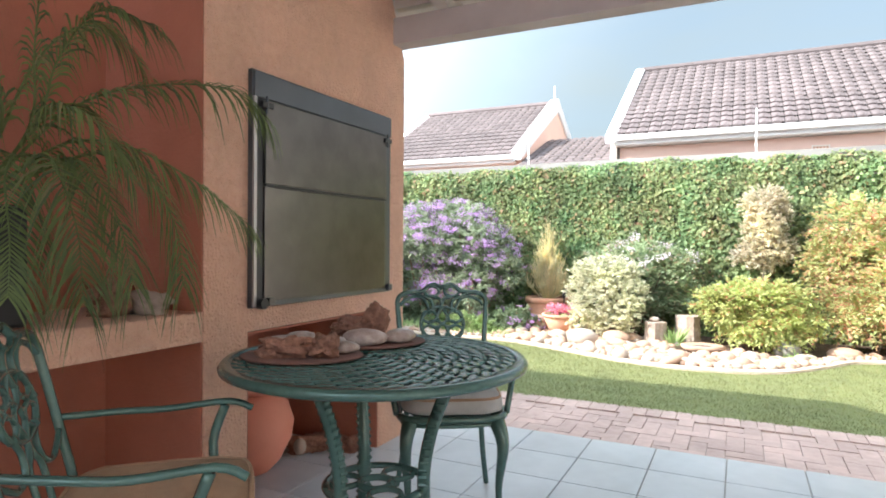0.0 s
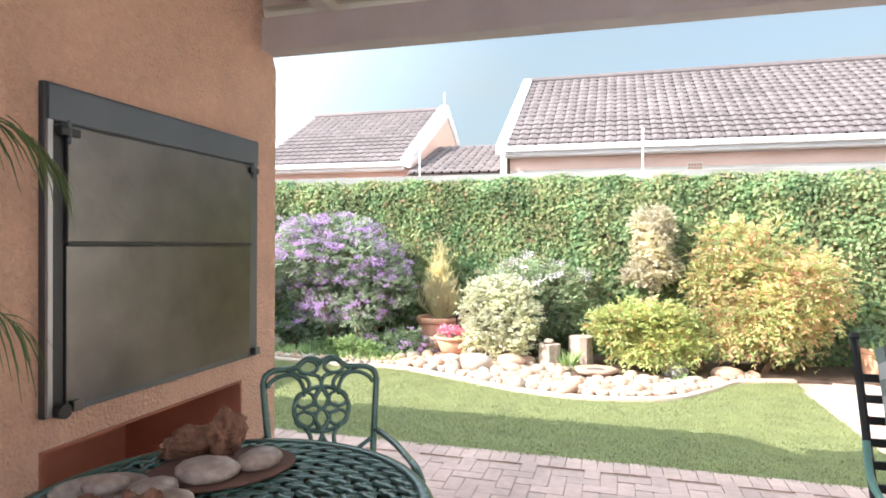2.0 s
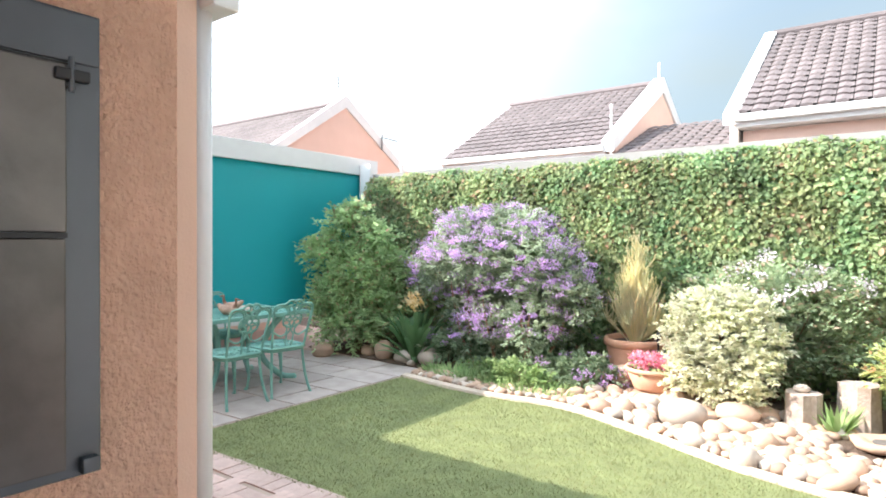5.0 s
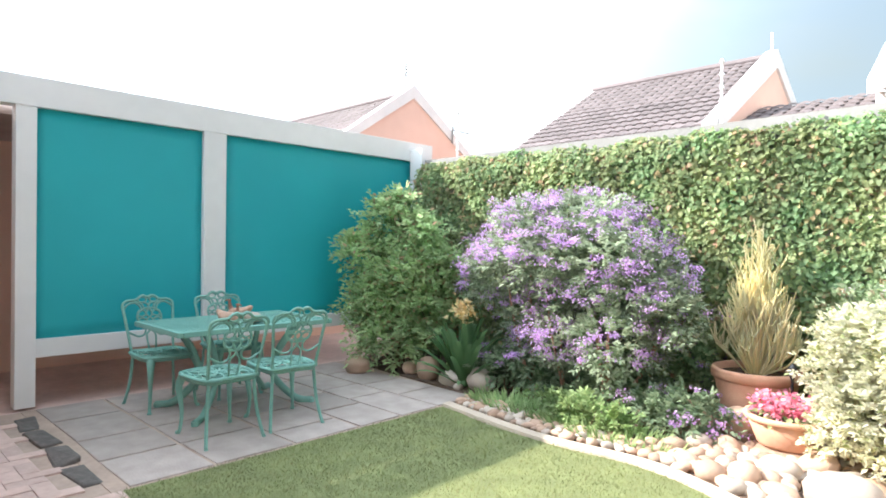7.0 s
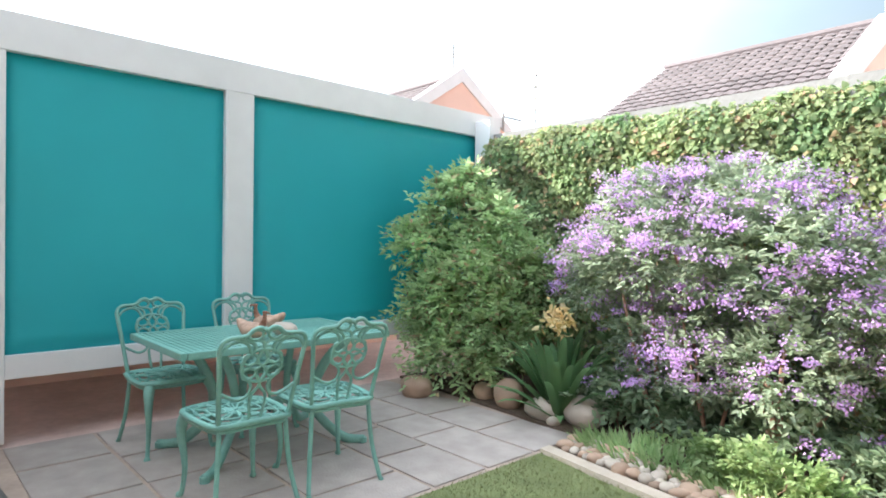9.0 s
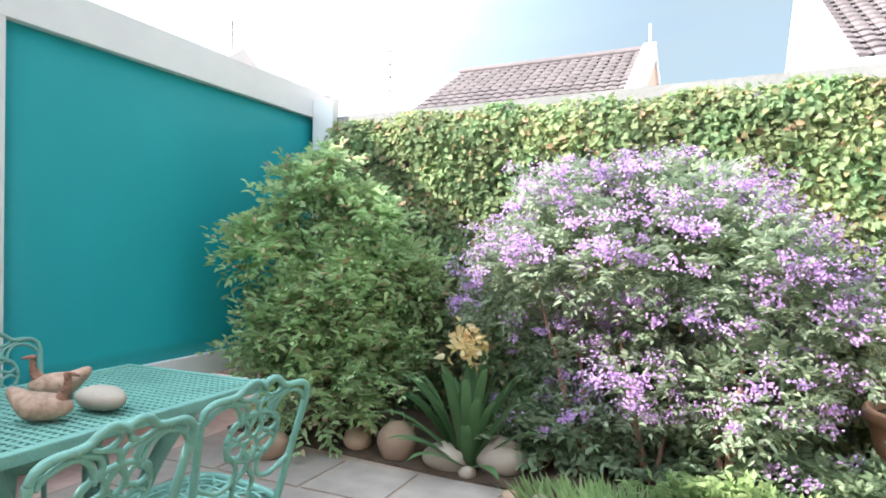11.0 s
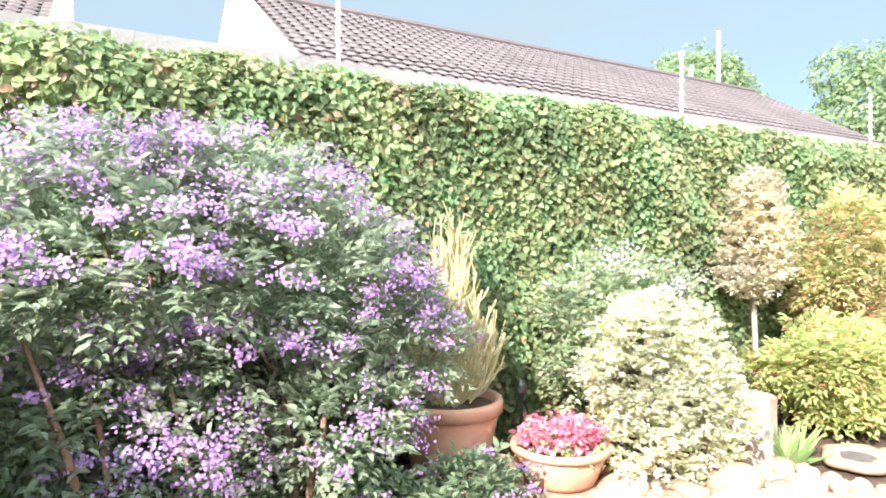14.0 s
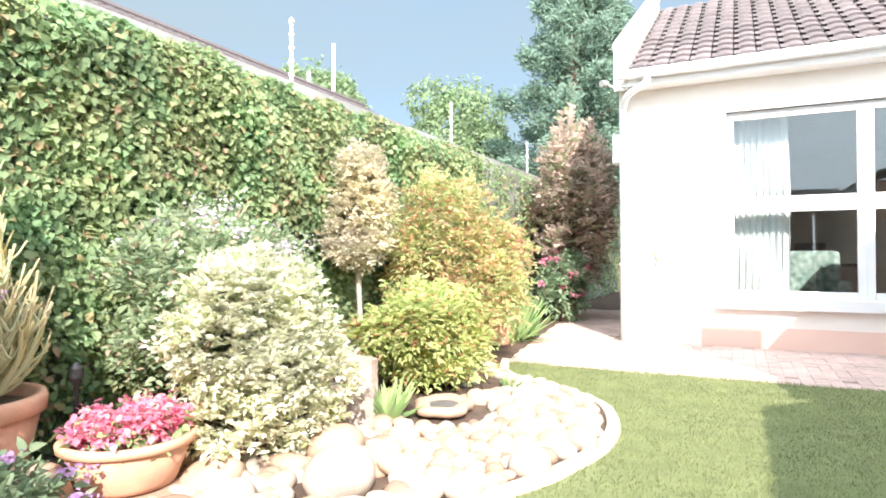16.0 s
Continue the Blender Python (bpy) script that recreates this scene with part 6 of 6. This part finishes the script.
for i in range(26):
    a = random.uniform(-1.2, 1.9)
    b = Vector((0.1 * math.cos(a), 0.1 * math.sin(a) - 0.05, 0.42))
    q = b + Vector((random.uniform(0.08, 0.26) * math.cos(a), -random.uniform(0.0, 0.12), random.uniform(0.15, 0.42)))
    tube(curve([b, (b + q) / 2 + Vector((0.03, 0, -0.03)), q], 3), 0.007, 5, st)
tagged(part("side_growth", st, L_PENCIL, p1), kind="stuff")

boulder(-0.37, 5.10, 0.24, 0.22, 0.05, 46, M_STONE, "flat stone under the flower bowl")
p2 = clay_planter((-0.37, 5.10, 0.078), 0.27, 0.205, "wide pale terracotta bowl of pink flowers", M_TERRAL)
a = RNG.uniform(0, 2 * math.pi, 60)
r = 0.22 * np.sqrt(RNG.uniform(0, 1, 60))
q = np.stack([r * np.cos(a), r * np.sin(a), 0.245 + RNG.uniform(-0.03, 0.05, 60)], 1)
pts = np.repeat(q, 24, 0) + RNG.normal(0, 0.022, (1440, 3))
leaf_mesh("pink_blossom", pts, np.tile([0, -0.3, 1.0], (1440, 1)), 0.033, L_PINK, p2, 1.2, 0.1, 0.6)
pts = np.repeat(q, 6, 0) + RNG.normal(0, 0.03, (360, 3)) - np.array([0, 0, 0.05])
leaf_mesh("foliage", pts, np.tile([0, -0.3, 1.0], (360, 1)), 0.05, L_COVER, p2, 1.6, 0.2, 0.7)
stake = empty("solar_stake", "dark solar lamp stake behind the flower bowl", "garden lamp", (-0.42, 5.38, 0))
part("stem", tube([(0, 0, 0), (0, 0, 0.48)], 0.010, 8), M_BLACK, stake)
part("lamp_head", lathe([(0.012, 0.46), (0.028, 0.50), (0.028, 0.54), (0.012, 0.56), (0.001, 0.57)], 14), M_BLACK, stake)
p3 = clay_planter((4.40, 5.32, 0.012), 0.26, 0.34, "terracotta pot with low green plants by the bush", M_TERRAL)
heap = lobes_of((0, 0, 0.42), 0.24, 0.24, 0.14, 5, 91)
p, d = shell_points(500, heap, 0.5)
leaf_mesh("foliage", p, d, 0.06, L_DUSTY, p3, 1.8, 0.2, 0.7)


# ---- trees beyond the wall ----
def conifer(at, h, r, seed, n=42000, label="tall grey-green conifer tree beyond the wall"):
    e = empty("conifer_tree", label, "tree", at)
    part("trunk", tube([(0, 0, 0), (0, 0, h * 0.5), (0, 0, h * 0.96)], [r * 0.09, r * 0.06, 0.02], 8), M_TRUNK, e)
    g = np.random.default_rng(seed)
    at2, fc, al2 = [], [], []
    for i in range(64):
        f = 0.10 + 0.88 * i / 63
        a = i * 2.4 + g.uniform(-0.4, 0.4)
        ln = r * (1 - f) ** 0.72 * g.uniform(0.75, 1.25) + 0.25
        d = np.array([math.cos(a), math.sin(a), 0.30])
        k = int(n / 64 * (0.5 + ln / r))
        s = g.uniform(0.15, 1, k) ** 0.7
        p = np.array([0, 0, f * h]) + d * (s * ln)[:, None] + g.normal(0, 0.11 * r, (k, 3)) * (0.4 + 0.6 * (1 - s))[:, None]
        at2.append(p)
        fc.append(np.tile(d * 0.4 + np.array([0, 0, 0.6]), (k, 1)))
        al2.append(np.tile(d * 2 + np.array([0, 0, 0.9]), (k, 1)))
        part("limb", tube([(0, 0, f * h - 0.2), tuple(np.array([0, 0, f * h]) + d * ln * 0.8)], [0.03, 0.008], 5), M_TRUNK, e)
    leaf_mesh("needles", np.concatenate(at2), np.concatenate(fc), 0.15, L_CONIFER, e, 3.0, 0.1, 0.6, along=np.concatenate(al2))


def broadleaf(at, h, r, seed, m, n=7000, label="leafy green tree beyond the wall", ls=0.22):
    e = empty("broadleaf_tree", label, "tree", at)
    random.seed(seed)
    part("trunk", tube(curve([(0, 0, 0), (0.1, 0, h * 0.3), (0, 0.1, h * 0.6)], 4), [r * 0.10 * (1 - i / 12) for i in range(9)], 8), M_TRUNK, e)
    heap = lobes_of((0, 0, h * 0.64), r, r, h * 0.36, 18, seed, 0.38)
    for l in heap[1:9]:
        part("limb", tube([(0, 0, h * 0.4), (l[0], l[1], l[2])], [0.09, 0.02], 6), M_TRUNK, e)
    p, d = shell_points(n, heap, 0.6)
    leaf_mesh("leaves", p, d + np.array([0, 0, 0.3]), ls, m, e, 1.6, 0.2, 0.7)


conifer((14.5, 6.9, 0), 9.6, 2.6, 3)
conifer((16.3, 6.4, 0), 9.0, 2.2, 4)
broadleaf((17.2, 11.9, 0), 7.6, 2.2, 6, L_TREE, 13000, ls=0.15)
broadleaf((27, 24, 0), 12.2, 2.8, 7, L_TREE, 8000, ls=0.28)
broadleaf((23, 23, 0), 11.8, 2.4, 8, L_TREE, 8000, ls=0.28)

# far hills, the air's haze put into their pale blue colour
def hill(name, x0, x1, y, h, seed):
    bm = bmesh.new()
    lo, hi, bk = [], [], []
    for i in range(61):
        x = x0 + (x1 - x0) * i / 60
        z = h * (0.35 + 0.65 * math.sin(math.pi * i / 60)) * (0.9 + 0.25 * noise.noise(Vector((i * 0.14, seed, 0)))) + h * 0.07 * noise.noise(Vector((i * 0.6, seed, 3)))
        lo.append(bm.verts.new((x, y - 60, -2)))
        hi.append(bm.verts.new((x, y, max(2, z))))
        bk.append(bm.verts.new((x, y + 60, -2)))
    for i in range(60):
        bm.faces.new((lo[i], lo[i + 1], hi[i + 1], hi[i]))
        bm.faces.new((hi[i], hi[i + 1], bk[i + 1], bk[i]))
    structure(link(name, bm, M_HAZE_BLUE, smooth=True), "distant mountain range with blue air haze put into its colour", "mountain")


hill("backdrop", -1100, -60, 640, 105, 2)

# alarm box, lamp and number plate on the white house
al1 = empty("alarm_box", "white alarm box on the house's side wall", "alarm", (WX + 0.10, 4.09, 2.15))
part("case", box(0, 0.0, 0, 0.24, 0.10, 0.36, 0.012), M_WHITE, al1)
sl = empty("security_lamp", "small white security lamp under the eave", "lamp", (WX - 0.05, 4.09, 3.02))
part("arm", tube([(0, 0, 0), (-0.05, 0.12, 0.06)], 0.012, 6), M_WHITE, sl)
part("lamp_head", tube([(-0.08, 0.12, 0.06), (-0.16, 0.17, 0.05)], 0.04, 10), M_CONC, sl)

# lizard ornament on the white wall
lz = empty("lizard_ornament", "small pinkish metal lizard ornament on the white wall", "ornament", (WX - 0.012, 3.66, 0.84))
part("body", tube(curve([(0, -0.02, 0), (0, 0.02, 0.06), (0, 0.0, 0.12), (0, 0.03, 0.19), (0, 0.025, 0.24)], 4), [0.003, 0.004, 0.005, 0.006, 0.008, 0.010, 0.012, 0.013, 0.014, 0.014, 0.013, 0.012, 0.011, 0.012, 0.013, 0.010, 0.004], 6), M_TERRAL, lz, smooth=True)
for y, z, s in ((0.01, 0.12, 1), (0.01, 0.12, -1), (0.03, 0.19, 1), (0.03, 0.19, -1)):
    part("leg", tube([(0, y, z), (0, y + s * 0.035, z + 0.012), (0, y + s * 0.05, z + 0.035)], 0.005, 5), M_TERRAL, lz)

# aerials on the gable roofs
ae = empty("tv_aerial", "thin television aerial on the gable roof", "aerial", (-11.7, 11.9, 5.4))
part("mast", tube([(0, 0, 0), (0, 0, 0.95)], 0.02, 6), M_CONC, ae)
for i in range(4):
    part("rod", tube([(-0.18, 0, 0.65 + i * 0.08), (0.18, 0.1, 0.65 + i * 0.08)], 0.012, 5), M_CONC, ae)
dish = empty("satellite_dish", "small grey satellite dish beside the gable", "dish", (-11.5, 13.6, 4.35))
part("bracket", tube([(0, 0, 0), (0, 0, 0.5)], 0.03, 6), M_CONC, dish)
part("arm", tube([(0, 0, 0.4), (0.3, 0.4, 0.3)], 0.02, 6), M_CONC, dish)

# tarred sleepers between the flagstones and the brick
for i in range(4):
    bm = box(-0.19 - 0.03 * (i % 2), -0.075, -0.05, 0.17, 0.06, 0.004 + 0.006 * (i % 3), 0.016)
    for v in bm.verts:
        v.co += Vector((noise.noise(v.co * 9 + Vector((i, 0, 0))), noise.noise(v.co * 11 + Vector((0, i, 0))), noise.noise(v.co * 7 + Vector((0, 0, i))))) * 0.03
    s = tagged(link("sleeper", bm, M_DARKWOOD), "short black tarred timber sleeper set in the paving", "sleeper", "sleepers beside the flagstones")
    s.matrix_basis = pose(-4.55 + i * 0.46, 1.72, 0, 0, 0, random.uniform(-5, 5))

# ---- pieces of floor, paving and pebbles ----
me = bpy.data.meshes.new("floor_tile")
bm = box(-0.173, -0.172, -0.01, 0.173, 0.172, 0.0, 0.002)
bm.to_mesh(me)
bm.free()
me.materials.append(M_TILE)
slab = bpy.data.objects["patio_slab"]
for i in range(-3, 14):
    for j in range(-14, 1):
        x, y = 0.845 + 0.352 * i, 0.44 + 0.35 * j
        if y > 0.6 or y < -4.4 or x > 5.3 or (x < 0.05 and not (-1.2 < y < 0.1)):
            continue
        t = new("floor_tile", me)
        t.parent = slab
        t.location = (x, y, PF)

bme = bpy.data.meshes.new("brick")
bm = box(-0.099, -0.049, -0.03, 0.099, 0.049, 0.0, 0.003)
bm.to_mesh(bme)
bm.free()
bme.materials.append(M_BRICK)
places = []
for i in range(83):
    places.append((-2.75 + 0.102 * i, 1.697, 90))
for i in range(26):
    places.append((3.52, 1.80 + 0.102 * i, 0))
L = 0.101
for a in range(-80, 80):
    for b in range(-40, 40):
        # herringbone: pairs stepping along both diagonals
        ox, oy = 0.8 + a * L + b * 2 * L, 1.2 - a * L + b * 2 * L
        for (cx, cy, rz) in ((ox, oy, 0), (ox + 1.5 * L, oy + 0.5 * L, 90)):
            south = 0.68 <= cy <= 1.60 and -4.9 < cx < 5.3
            east = 3.66 < cx < 5.33 and 1.60 < cy < min(4.9, 4.85 + (cx - 3.47) * 0.11)
            lane = 5.33 <= cx < 9.3 and 4.2 < cy < 4.85 + (cx - 3.47) * 0.11
            if south or east or lane:
                places.append((cx, cy, rz))
places.sort(key=lambda q: (q[0] - 1.6) ** 2 + (q[1] - 1.3) ** 2)
rest_v, rest_f = [], []
bv = [tuple(v.co) for v in bme.vertices]
bf = [tuple(q.vertices) for q in bme.polygons]
for n, (x, y, rz) in enumerate(places):
    m = pose(x, y, random.uniform(-0.003, 0.002), random.uniform(-.4, .4), random.uniform(-.4, .4), rz + random.uniform(-0.8, 0.8))
    if n < 300:
        t = new("brick", bme)
        t.parent = paving
        t.matrix_basis = m
    else:
        b = len(rest_v)
        rest_v += [tuple(m @ Vector(v)) for v in bv]
        rest_f += [tuple(b + q for q in f) for f in bf]
raw("bricks", rest_v, rest_f, M_BRICK, paving, "stuff", "red-pink paving bricks")

random.seed(12)
y = 1.84
while y < 4.7:
    d = random.choice((0.42, 0.5, 0.56))
    x = -4.98
    while x < -2.85:
        w = random.choice((0.42, 0.5, 0.62))
        x1 = min(x + w, -2.82)
        if -2.82 - x1 < 0.2:
            x1 = -2.82
        bm = box(x + 0.012, y + 0.012, -0.03, x1 - 0.012, min(y + d, 4.78) - 0.012, 0.002, 0.006)
        for v in bm.verts:
            v.co.x += 0.012 * noise.noise(v.co * 4)
            v.co.y += 0.012 * noise.noise(v.co * 4 + Vector((9, 0, 0)))
            v.co.z += random.uniform(-0.002, 0.002)
        part("flagstone", bm, M_FLAG, flags)
        x = x1
    y += d

pebs = [stone_mesh(100 + i, "pebble", M_STONE if i % 3 else M_STONE2, 0.16, 2) for i in range(9)]
made, tries, extra = [], 0, {}
random.seed(77)
while len(made) < 620 and tries < 60000:
    tries += 1
    x = random.uniform(-2.75, 3.1)
    dense = 1.0 if -0.9 < x < 2.5 else 0.9
    depth = 1.15 * max(0.0, math.sin(math.pi * min(1, max(0, (x + 1.2) / 3.7)))) + 0.24
    y = edge_y(x) + 0.09 + random.random() ** 1.2 * depth
    s = random.choice((0.045, 0.055, 0.06, 0.075, 0.10)) * random.uniform(0.85, 1.15) if -1.0 < x < 2.5 else random.uniform(0.03, 0.055)
    if (x - 1.40) ** 2 + (y - 4.50) ** 2 < 0.34 ** 2 or (x - 0.85) ** 2 + (y - 4.82) ** 2 < 0.18 ** 2 or (x - 0.08) ** 2 + (y - 4.35) ** 2 < 0.24 ** 2:
        continue
    if any((x - a) ** 2 + (y - b) ** 2 < (0.72 * (s + c)) ** 2 for a, b, c in made):
        continue
    made.append((x, y, s))
    pm, mx = random.choice(pebs), pose(x, y, 0.012 + s * 0.32, random.uniform(-15, 15), random.uniform(-15, 15), random.uniform(0, 360)) @ Matrix.Diagonal((s * random.uniform(1, 1.35), s * random.uniform(0.8, 1.05), s * random.uniform(0.6, 0.85), 1))
    if len(made) <= 300:
        t = new("pebble", pm)
        t.parent = bed
        t.matrix_basis = mx
    else:
        extra.setdefault(pm.materials[0], []).append((pm, mx))
for material, items in extra.items():
    ev, ef = [], []
    for pm, mx in items:
        b = len(ev)
        ev += [tuple(mx @ v.co) for v in pm.vertices]
        ef += [tuple(b + i for i in q.vertices) for q in pm.polygons]
    ob = raw("pebbles", ev, ef, material, bed, "stuff", "small rounded pebbles")
    ob.data.polygons.foreach_set("use_smooth", [True] * len(ef))
